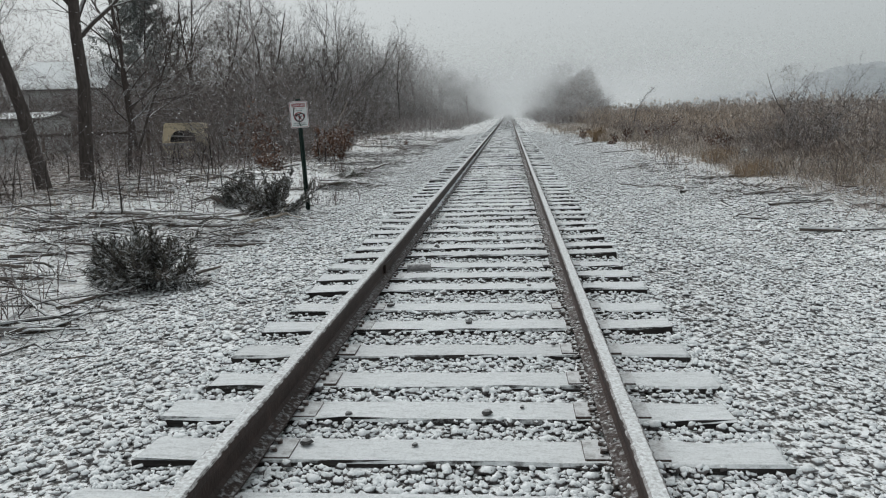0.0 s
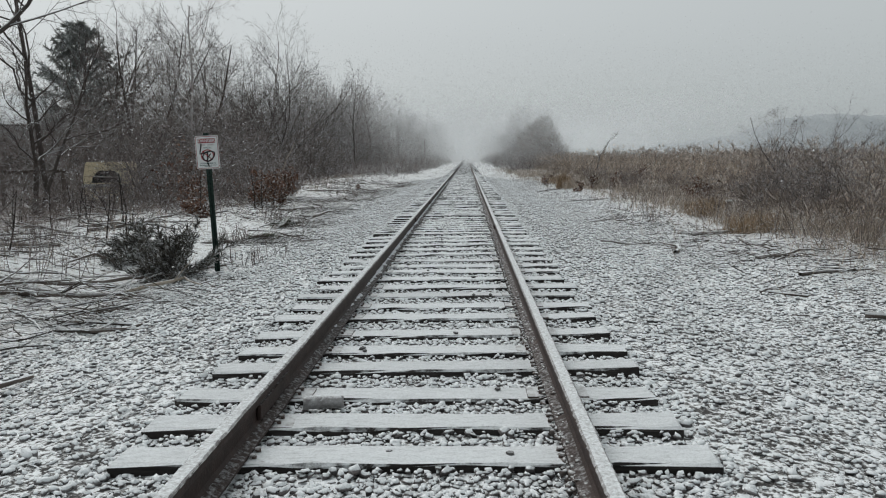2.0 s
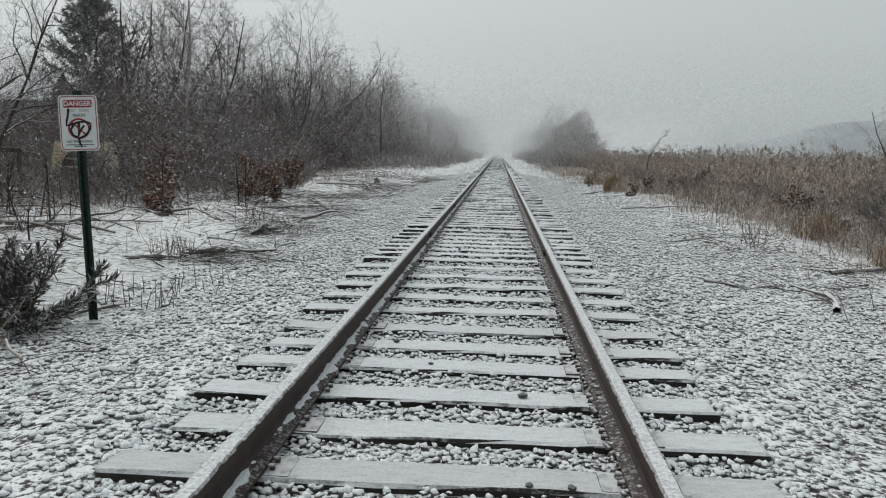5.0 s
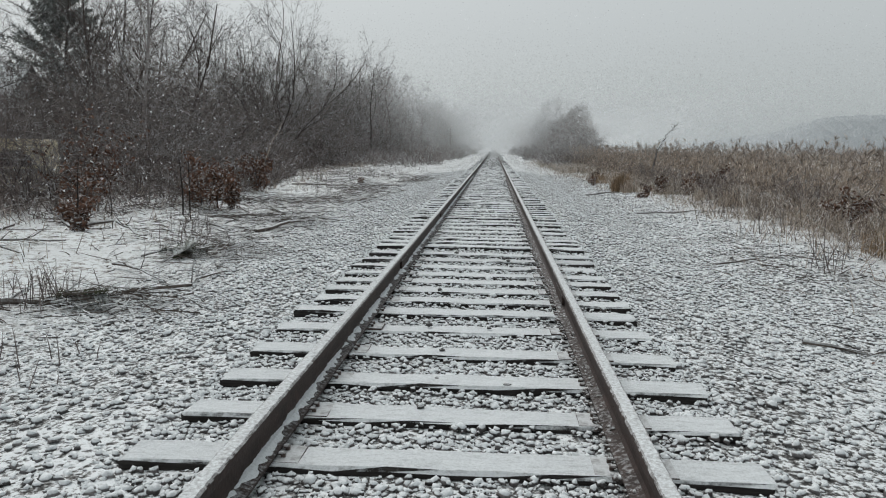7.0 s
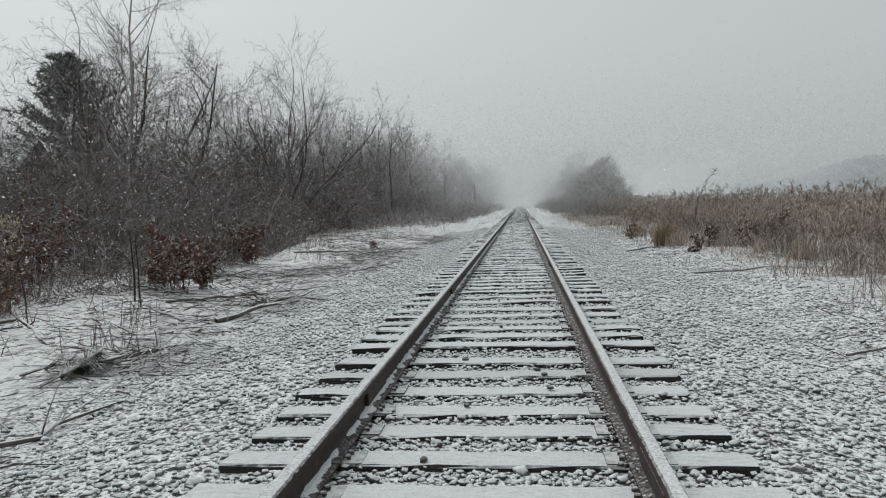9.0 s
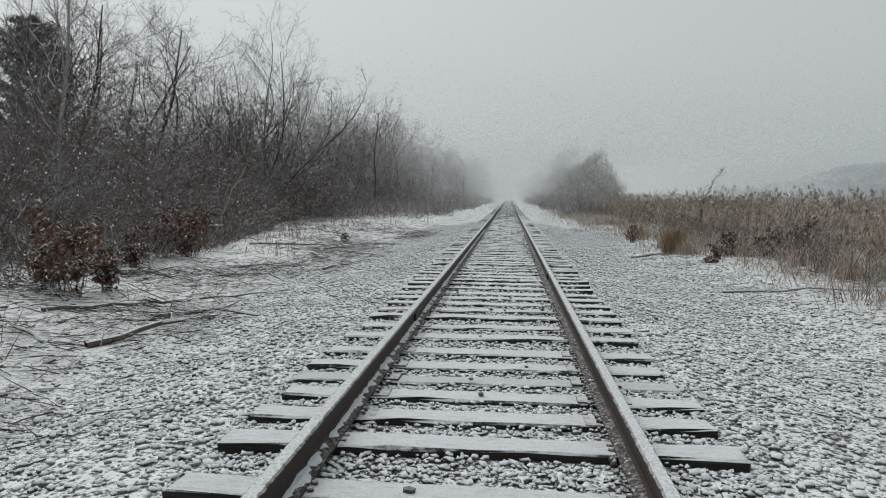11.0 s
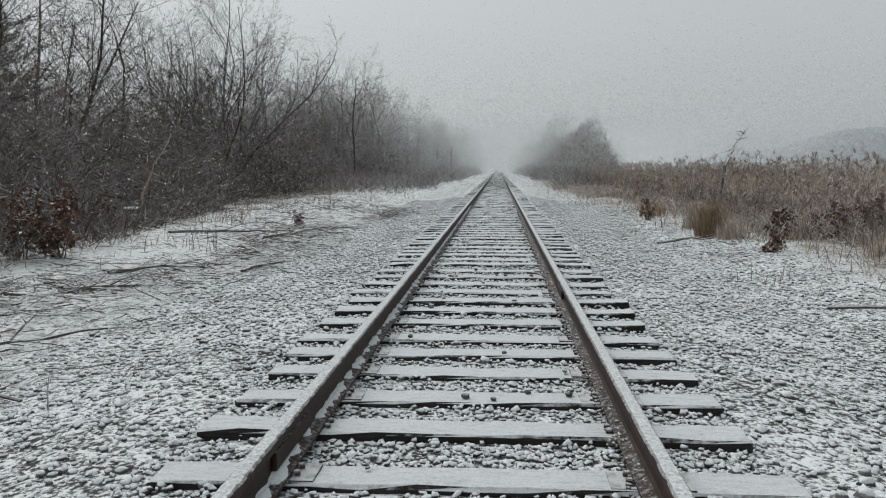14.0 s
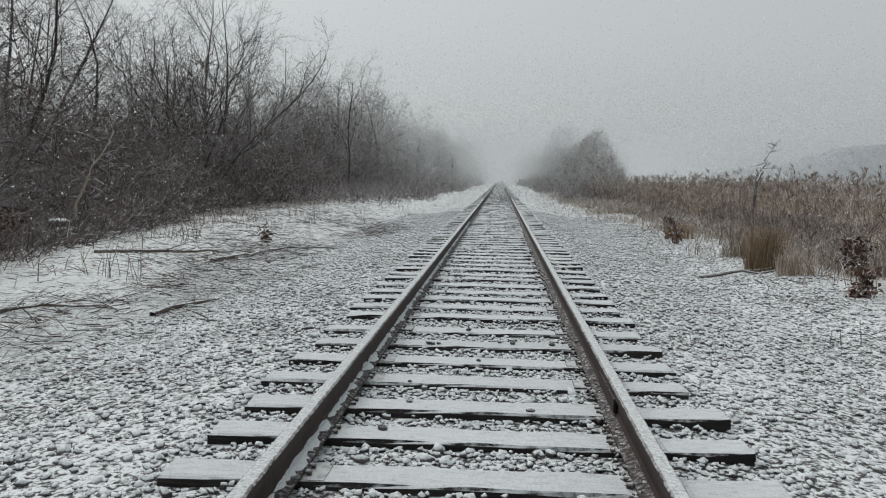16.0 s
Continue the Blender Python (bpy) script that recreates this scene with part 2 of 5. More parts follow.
# ---- mesh helpers ----


def thing(name, label, category, m=None, group="", kind=""):
    ob = new(name)
    if m is not None:
        ob.matrix_basis = m
    return tagged(ob, label, category, group, kind)


def solid(name, V, F, material, parent=None, label="", smooth=False):
    me = bpy.data.meshes.new(name)
    me.from_pydata(V, [], F)
    me.materials.append(material)
    if smooth:
        me.polygons.foreach_set("use_smooth", [True] * len(me.polygons))
    ob = new(name, me)
    if parent:
        ob.parent = parent
    if label:
        ob["label"] = label
    return ob


def part(name, bm, material, parent=None, label="", smooth=False):
    me = bpy.data.meshes.new(name)
    bm.to_mesh(me)
    bm.free()
    me.materials.append(material)
    if smooth:
        me.polygons.foreach_set("use_smooth", [True] * len(me.polygons))
    ob = new(name, me)
    if parent:
        ob.parent = parent
    if label:
        ob["label"] = label
    return ob


def box(sx, sy, sz, bevel=0.0, m=Matrix(), segs=2, bm=None):
    b = bmesh.new()
    bmesh.ops.create_cube(b, size=1.0, matrix=Matrix.Diagonal((sx, sy, sz, 1)))
    if bevel:
        bmesh.ops.bevel(b, geom=b.edges[:], offset=bevel, segments=segs, affect="EDGES", profile=0.6)
    b.transform(m)
    if bm is None:
        return b
    me = bpy.data.meshes.new("join")
    b.to_mesh(me)
    b.free()
    bm.from_mesh(me)
    bpy.data.meshes.remove(me)
    return bm


def rod(r, h, m=Matrix(), sides=16, bevel=0.0, r2=None):
    b = bmesh.new()
    bmesh.ops.create_cone(b, cap_ends=True, segments=sides, radius1=r, radius2=r if r2 is None else r2, depth=h)
    if bevel:
        bmesh.ops.bevel(b, geom=[e for e in b.edges if e.calc_face_angle(0) > 0.8], offset=bevel, segments=2, affect="EDGES")
    b.transform(m)
    return b


def tube(V, F, pts, radii, sides):
    """A tapered tube through pts; a tip of radius 0 ends in a point."""
    base = len(V)
    last = None
    count = len(pts)
    for i in range(count):
        a = pts[max(i - 1, 0)]
        c = pts[min(i + 1, count - 1)]
        d = (c - a).normalized()
        u = d.cross(Vector((0.31, 0.12, 0.94)) if abs(d.z) < 0.9 else Vector((1, 0, 0))).normalized()
        w = d.cross(u)
        if i == count - 1 and radii[i] <= 0:
            V.append(tuple(pts[i]))
            tip = len(V) - 1
            for k in range(sides):
                F.append((last + k, last + (k + 1) % sides, tip))
            return
        start = len(V)
        for k in range(sides):
            t = 2 * math.pi * k / sides
            V.append(tuple(pts[i] + radii[i] * (math.cos(t) * u + math.sin(t) * w)))
        if last is not None:
            for k in range(sides):
                F.append((last + k, last + (k + 1) % sides, start + (k + 1) % sides, start + k))
        last = start
    F.append(tuple(last + k for k in range(sides)))


def bough(rng, d, p, length, steps, wander, lift):
    pts = [p]
    for _ in range(steps):
        d = (d + Vector((rng.gauss(0, wander), rng.gauss(0, wander), rng.gauss(0, wander) + lift))).normalized()
        p = p + d * (length / steps)
        pts.append(p)
    return pts


def off(rng, d, angle):
    """A direction turned away from d by about that angle."""
    side = d.cross(Vector((rng.gauss(0, 1), rng.gauss(0, 1), rng.gauss(0, 1)))).normalized()
    return (d * math.cos(angle) + side * math.sin(angle)).normalized()


def grow(rng, out, d, p, length, radius, level, spec):
    """Branch upon branch; out holds (V, F) for thick wood and for twigs."""
    s = spec[level]
    pts = bough(rng, d, p, length, s["steps"], s["wander"], s["lift"])
    end = 0 if level == len(spec) - 1 else radius * s.get("taper", 0.35)
    radii = [radius + (end - radius) * i / s["steps"] for i in range(s["steps"] + 1)]
    V, F = out[0] if level < 2 else out[1]
    tube(V, F, pts, radii, s["sides"])
    if level + 1 == len(spec):
        return
    kids = s["kids"]
    for k in range(kids):
        f = s["start"] + (1 - s["start"]) * (k + rng.random() * 0.8) / kids
        i = min(int(f * s["steps"]), s["steps"] - 1)
        q = pts[i].lerp(pts[i + 1], f * s["steps"] - i)
        way = off(rng, (pts[i + 1] - pts[i]).normalized(), s["angle"] * rng.uniform(0.6, 1.3))
        size = length * s["ratio"] * (1.15 - 0.6 * f) * rng.uniform(0.7, 1.2)
        grow(rng, out, way, q, size, max(radii[i] * s["thin"], s["least"]), level + 1, spec)


def bare_tree(name, label, seed, height, radius, spec, m, lean=(0, 0), stems=1, spread=0.0, twig=None, category="tree", group="", bark=None):
    rng = random.Random(seed)
    out = (([], []), ([], []))
    for i in range(stems):
        a = 2 * math.pi * (i + rng.random() * 0.7) / stems
        tilt = spread * rng.uniform(0.3, 1.1)
        d = Vector((lean[0] + math.cos(a) * tilt, lean[1] + math.sin(a) * tilt, 1)).normalized()
        p = Vector((math.cos(a) * spread * 0.3, math.sin(a) * spread * 0.3, -0.15))
        grow(rng, out, d, p, height * rng.uniform(0.85, 1.05) if stems > 1 else height, radius * (rng.uniform(0.6, 1.1) if stems > 1 else 1), 0, spec)
    ob = thing(name, label, category, m, group)
    solid("trunk", *out[0], bark or M_BARK, ob, smooth=True)
    solid("crown", *out[1], twig or M_TWIG, ob)
    return ob


def level(steps, wander, lift, sides, kids=0, start=0.3, angle=0.8, ratio=0.5, thin=0.5, taper=0.35, least=0.0035):
    return dict(steps=steps, wander=wander, lift=lift, sides=sides, kids=kids, start=start, angle=angle, ratio=ratio, thin=thin, taper=taper, least=least)


# ---- ground ----


def smooth_step(a, b, v):
    t = min(max((v - a) / (b - a), 0.0), 1.0)
    return t * t * (3 - 2 * t)


def ground_z(x, y):
    z = -0.034 - 0.015 * smooth_step(0.9, 1.3, abs(x)) - 0.19 * smooth_step(1.4, 3.2, abs(x))
    if x < 0:
        z += 0.13 * smooth_step(4.0, 7.0, -x)
    else:
        z += 0.07 * smooth_step(3.0, 4.6, x) - 0.25 * smooth_step(6.0, 14.0, x)
    a = abs(x)
    k = smooth_step(2.2, 4.5, a)
    z += k * (0.10 * noise.noise((x * 0.35, y * 0.35, 1.7)) + 0.04 * noise.noise((x * 1.4, y * 1.4, 4.2)))
    z += 0.012 * noise.noise((x * 3.1, y * 3.1, 7.7)) * smooth_step(1.2, 1.6, a)
    return z


def axis(points):
    out = []
    for (a, b, step) in points:
        out += list(np.arange(a, b, step))
    return [float(v) for v in out]


def build_ground():
    xs = axis([(-900, -100, 80), (-100, -30, 10), (-30, -10, 1.0), (-10, 10, 0.22), (10, 30, 1.0), (30, 100, 10), (100, 901, 80)])
    ys = axis([(-200, -20, 30), (-20, 0, 2), (0, 48, 0.22), (48, 100, 1.0), (100, 400, 12), (400, 1600, 100)])
    V = [(x, y, ground_z(x, y)) for y in ys for x in xs]
    w = len(xs)
    F = [(j * w + i, j * w + i + 1, (j + 1) * w + i + 1, (j + 1) * w + i) for j in range(len(ys) - 1) for i in range(w - 1)]
    ob = solid("ground", V, F, M_GROUND, smooth=True)
    tagged(ob, "snow-dusted gravel and earth with dead litter", "ground", kind="structure")


build_ground()

# ---- railway track ----
FRONTS = [3.1, 3.62, 4.13, 4.64, 5.08, 5.52, 6.03, 6.56, 7.07, 7.68, 8.14, 8.62, 9.16, 9.61, 10.14, 10.74, 11.23, 11.78, 12.27, 12.78, 13.36, 13.82,
          14.34, 14.98, 15.54, 16.09, 16.71, 17.37, 17.9, 18.38, 18.88, 19.37, 19.8, 20.32, 20.82, 21.29, 21.97, 22.5, 23.0, 23.46, 23.89, 24.42, 25.1,
          25.68, 26.27, 26.81, 27.36, 27.85, 28.34, 28.93, 29.47, 29.96, 30.56, 31.1, 31.65, 32.24, 32.87, 33.43, 33.95, 34.46, 35.03, 35.63, 36.09,
          36.66, 37.27, 37.9]
TIE_W, TIE_L, TIE_H = 0.225, 2.6, 0.18


def tie_mesh(seed):
    rng = random.Random(seed)
    b = bmesh.new()
    bmesh.ops.create_cube(b, size=1.0, matrix=Matrix.Diagonal((TIE_L, TIE_W, TIE_H, 1)))
    bmesh.ops.subdivide_edges(b, edges=[e for e in b.edges if abs(e.verts[0].co.x - e.verts[1].co.x) > 1], cuts=11)
    bmesh.ops.bevel(b, geom=[e for e in b.edges if e.calc_face_angle(0) > 1.0], offset=0.012, segments=1, affect="EDGES")
    for v in b.verts:
        v.co += Vector((0, rng.gauss(0, 0.004), rng.gauss(0, 0.003)))
        if abs(v.co.x) > 1.28:
            v.co.x += rng.gauss(0, 0.008)
    b.transform(Matrix.Translation((0, 0, -TIE_H / 2)))
    me = bpy.data.meshes.new("tie")
    b.to_mesh(me)
    b.free()
    me.materials.append(M_TIE)
    return me


def plate_mesh():
    b = box(0.33, 0.185, 0.02, 0.004)
    for sx in (-1, 1):
        for sy in (-0.055, 0.055):
            box(0.018, 0.018, 0.03, 0.003, Matrix.Translation((sx * 0.092, sy * (1 if sx > 0 else -0.7), 0.012)), 1, b)
            box(0.03, 0.028, 0.012, 0.005, Matrix.Translation((sx * 0.086, sy * (1 if sx > 0 else -0.7), 0.026)), 1, b)
    me = bpy.data.meshes.new("tie_plate")
    b.to_mesh(me)
    b.free()
    me.materials.append(M_PLATE)
    return me


def build_track():
    track = thing("railway_track", "single railway track dusted with fresh snow on gravel", "railway track")
    rng = random.Random(4)
    profile = [(-0.07, 0.0), (0.07, 0.0), (0.07, 0.012), (0.02, 0.03), (0.009, 0.045), (0.009, 0.115), (0.0335, 0.13), (0.0355, 0.14), (0.0355, 0.158),
               (0.03, 0.168), (-0.03, 0.168), (-0.0355, 0.158), (-0.0355, 0.14), (-0.0335, 0.13), (-0.009, 0.115), (-0.009, 0.045), (-0.02, 0.03), (-0.07, 0.012)]
    ys = axis([(-8, 60, 0.5), (60, 1200, 30)])
    for sx in (-1, 1):
        V, F = [], []
        k = len(profile)
        for j, y in enumerate(ys):
            for (px, pz) in profile:
                V.append((sx * 0.753 + px + (rng.gauss(0, 0.0008)), y, 0.012 + pz))
            if j:
                for i in range(k):
                    F.append(((j - 1) * k + i, (j - 1) * k + (i + 1) % k, j * k + (i + 1) % k, j * k + i))
        F += [tuple(range(k)), tuple(range(len(V) - k, len(V)))]
        rail = solid("rail", V, F, M_RAIL, track, "dark rusty steel rail")
        # snow lying on the head, with a ragged edge
        V, F = [], []
        y, j = 0.0, 0
        while y < 70:
            l = -0.034 + rng.uniform(-0.0015, 0.003)
            r = 0.034 + rng.uniform(-0.003, 0.0015)
            h = 0.18 + rng.uniform(0.004, 0.007)
            V += [(sx * 0.753 + l, y, 0.177), (sx * 0.753 + l * 0.75, y, h), (sx * 0.753 + r * 0.75, y, h + rng.uniform(-0.002, 0.002)), (sx * 0.753 + r, y, 0.177)]
            if j:
                F += [((j - 1) * 4 + i, (j - 1) * 4 + i + 1, j * 4 + i + 1, j * 4 + i) for i in range(3)]
            j += 1
            y += 0.022 if y < 36 else 0.2
        solid("snow_cap", V, F, M_CAP, rail, "thin ragged strip of fresh snow")
        if sx < 0:
            V, F, y, j = [], [], 1.0, 0
            while y < 48:
                k = 0.02 + 0.62 * smooth_step(8, 13, y) + 0.28 * noise.noise((y * 1.7, 2.0, 0)) + 0.4 * noise.noise((y * 8.0, 5.0, 0)) + rng.uniform(-0.08, 0.08)
                w = 0.004 + 0.06 * min(max(k, 0.0), 1.0)
                V += [(-0.744, y, 0.036 + 0.3 * w), (-0.744 + 0.5 * w, y, 0.032 + 0.25 * w + rng.uniform(-0.003, 0.003)), (-0.744 + w, y, 0.027 + rng.uniform(-0.004, 0.004)), (-0.744 + w + 0.004, y, 0.010)]
                if j:
                    F += [((j - 1) * 4 + i, (j - 1) * 4 + i + 1, j * 4 + i + 1, j * 4 + i) for i in range(3)]
                j += 1
                y += 0.03
            solid("foot_snow", V, F, M_DRIFT, rail, "ragged drift of snow on the rail's foot")
    ties = [tie_mesh(s) for s in range(6)]
    plate = plate_mesh()
    fronts = list(FRONTS)
    y = fronts[0]
    for _ in range(5):
        y -= rng.uniform(0.48, 0.58)
        fronts.insert(0, y)
    y = FRONTS[-1]
    while y < 75:
        y += rng.uniform(0.49, 0.63)
        fronts.append(y)
    for f in fronts:
        tie = new("tie", rng.choice(ties))
        tie.parent = track
        tie.matrix_basis = pose(rng.gauss(0.005, 0.022), f + TIE_W / 2, rng.gauss(0, 0.006), 0, rng.gauss(0, 0.15), rng.gauss(0, 0.4) + rng.choice((0, 180)))
        if f < 45:
            for sx in (-1, 1):
                pl = new("tie_plate", plate)
                pl.parent = tie
                pl.matrix_parent_inverse = tie.matrix_basis.inverted()
                pl.matrix_basis = pose(sx * 0.753, f + TIE_W / 2, -0.006, 0, 0, 0 if sx > 0 else 180)
    V, F = [], []
    while y < 420:
        y += rng.uniform(0.5, 0.6)
        b = len(V)
        for z in (-0.1, 0.0):
            V += [(-1.3, y, z), (1.3, y, z), (1.3, y + 0.22, z), (-1.3, y + 0.22, z)]
        F += [(b + 4, b + 5, b + 6, b + 7), (b, b + 1, b + 5, b + 4), (b + 1, b + 2, b + 6, b + 5), (b + 3, b, b + 4, b + 7)]
    tagged(solid("far_ties", V, F, M_TIE, track), kind="stuff")
    return fronts


TIE_FRONTS = build_track()

# ---- ballast ----


def build_ballast():
    rng = np.random.RandomState(7)
    # a low lump: a small top, a wider foot turned against it
    corner = np.array([(0.62, 0.0, 0.62), (-0.31, 0.54, 0.58), (-0.31, -0.54, 0.58), (-1.15, 0.0, -0.35), (0.575, -1.0, -0.35), (0.575, 1.0, -0.35)]) * 1.3
    tris = np.array([(0, 1, 2), (0, 2, 4), (2, 3, 4), (2, 1, 3), (1, 5, 3), (1, 0, 5), (0, 4, 5), (3, 5, 4)])
    count = 160000
    n = int(count * 1.9)
    u = rng.rand(n)
    y = 3.0 + 55.0 * u ** 1.4
    x = np.where(rng.rand(n) < 0.55, rng.uniform(-1.4, 1.4, n), rng.uniform(-3.6, 5.2, n))
    edge = np.clip((np.maximum(-x, x - 1.0) - 2.4) / 1.8, 0, 1)
    keep = rng.rand(n) > edge * 0.75
    fr = np.array(TIE_FRONTS)
    near = np.abs(y[:, None] - (fr[None, :] + TIE_W / 2)).min(1)
    keep &= ~((near < TIE_W / 2 + 0.012) & (np.abs(x) < TIE_L / 2 + 0.01))
    keep &= ~(np.abs(np.abs(x) - 0.753) < 0.065)
    x, y = x[keep][:count], y[keep][:count]
    n = len(x)
    size = rng.uniform(0.008, 0.0185, n) * np.where(rng.rand(n) < 0.06, 1.5, 1.0) * np.where((np.abs(x) > 1.4) & (y > 10), 1.12, 1.0)
    shape = rng.uniform(0.6, 1.4, (n, 1, 3)) * np.array([1.1, 1.0, 0.95])
    pts = corner[None] * shape + rng.uniform(-0.33, 0.33, (n, 6, 3))
    a = rng.uniform(0, 6.283, n)
    b = rng.normal(0, 0.4, n)
    ca, sa, cb, sb = np.cos(a), np.sin(a), np.cos(b), np.sin(b)
    px, py, pz = pts[..., 0], pts[..., 1], pts[..., 2]
    py, pz = cb[:, None] * py - sb[:, None] * pz, sb[:, None] * py + cb[:, None] * pz
    px, py = ca[:, None] * px - sa[:, None] * py, sa[:, None] * px + ca[:, None] * py
    pts = np.stack([px, py, pz], -1) * size[:, None, None]
    z = np.array([ground_z(float(i), float(j)) for i, j in zip(x, y)])
    inside = np.abs(x) < 1.32
    z = z + rng.uniform(-0.006, 0.010, n)
    # stones bank up unevenly against the faces of the ties
    ahead = fr[None, :] - y[:, None]
    ahead = np.where(ahead < 0, 9.0, ahead).min(1)
    heap = np.array([noise.noise((float(i) * 2.1, float(j) * 1.3, 3.3)) for i, j in zip(x, y)])
    z += np.where(inside & (ahead < 0.07), (0.07 - ahead) / 0.07 * np.clip(0.012 + 0.04 * heap, 0, 0.024), 0)
    # grit heaped against the rails
    g = 11000
    k = rng.choice(n, g, replace=False)
    side = rng.choice([-1.0, 1.0], g) * 0.753
    x[k] = side + rng.choice([-1.0, 1.0], g) * rng.uniform(0.03, 0.10, g)
    y[k] = 3.0 + 35.0 * rng.rand(g) ** 1.2
    z[k] = np.maximum(0.045 - 0.6 * (np.abs(x[k] - side) - 0.03), 0.0) * rng.uniform(0.5, 1.0, g) - 0.004
    pts[k] *= 0.7
    pts += np.stack([x, y, z], -1)[:, None, :]
    heaped = np.zeros(n, bool)
    heaped[k[~((x[k] > -0.753) & (x[k] < 0))]] = True  # wind has laid snow along one rail's inner side
    swept = np.zeros(n, bool)
    swept[k] = ~heaped[k]
    crib = ~heaped & ~swept & (np.abs(x) < 1.25)
    stone_heap("ballast", pts[~heaped & ~swept & ~crib], tris, M_STONE, "crushed grey stone ballast dusted with snow")
    stone_heap("crib_ballast", pts[crib], tris, M_CRIB, "angular dark ballast between the ties, dusted with snow")
    stone_heap("rail_grit", pts[heaped], tris, M_GRIT, "rust-brown grit heaped along the rails")


def stone_heap(name, pts, tris, material, label):
    n = len(pts)
    V = pts.reshape(-1, 3)
    F = (tris[None] + 6 * np.arange(n)[:, None, None]).reshape(-1, 3)
    me = bpy.data.meshes.new(name)
    me.vertices.add(len(V))
    me.vertices.foreach_set("co", V.ravel())
    me.loops.add(F.size)
    me.loops.foreach_set("vertex_index", F.ravel().astype(np.int32))
    me.polygons.add(len(F))
    me.polygons.foreach_set("loop_start", np.arange(0, F.size, 3, dtype=np.int32))
    me.polygons.foreach_set("use_smooth", np.ones(len(F), dtype=bool))
    me.update(calc_edges=True)
    me.validate()
    me.materials.append(material)
    tagged(new(name, me), label, "gravel", kind="stuff")


build_ballast()

# ---- trees and brush beside the track ----
TALL = [level(9, 0.07, 0.02, 8, 17, 0.30, 0.85, 0.42, 0.42, 0.25), level(6, 0.2, 0.03, 5, 10, 0.2, 0.75, 0.48, 0.5), level(4, 0.2, 0.03, 3, 6, 0.2, 0.75, 0.5, 0.55), level(2, 0.2, 0.03, 3)]
AIRY = [level(8, 0.09, 0.02, 7, 13, 0.32, 0.8, 0.50, 0.5, 0.3), level(6, 0.2, 0.05, 5, 8, 0.25, 0.7, 0.42, 0.5), level(3, 0.2, 0.04, 3, 6, 0.2, 0.75, 0.5, 0.6), level(2, 0.2, 0.03, 3)]
FAN = [level(8, 0.16, 0.09, 6, 11, 0.2, 0.7, 0.50, 0.5, 0.2), level(6, 0.2, 0.06, 4, 8, 0.2, 0.7, 0.5, 0.55), level(3, 0.22, 0.05, 3, 5, 0.15, 0.7, 0.5, 0.6, least=0.006), level(2, 0.2, 0.03, 3)]
SHRUB = [level(5, 0.24, 0.01, 4, 8, 0.2, 0.85, 0.52, 0.5, 0.25), level(3, 0.28, 0.02, 3, 5, 0.15, 0.85, 0.55, 0.6), level(2, 0.25, 0.02, 3, 2, 0.2, 0.8, 0.6, 0.7), level(1, 0.2, 0.0, 3)]
WOOD = [level(6, 0.10, 0.02, 5, 14, 0.22, 0.9, 0.46, 0.4, 0.25), level(4, 0.22, 0.07, 3, 8, 0.2, 0.8, 0.5, 0.6), level(2, 0.25, 0.04, 3, 6, 0.1, 0.85, 0.55, 0.7, least=0.006), level(1, 0.2, 0, 3)]


def at(x, y, turn=0, size=1.0, tilt=0, sink=0.0):
    return pose(x, y, ground_z(x, y) - sink, tilt, 0, turn) @ Matrix.Scale(size, 4)


def scaled_copy(ob, x, y, turn, size, tilt=0):
    """A copy set on the ground at its own size."""
    c = copy_thing(ob, pose(x, y, ground_z(x, y), tilt, 0, turn))
    c.scale = (size, size, size)
    return c


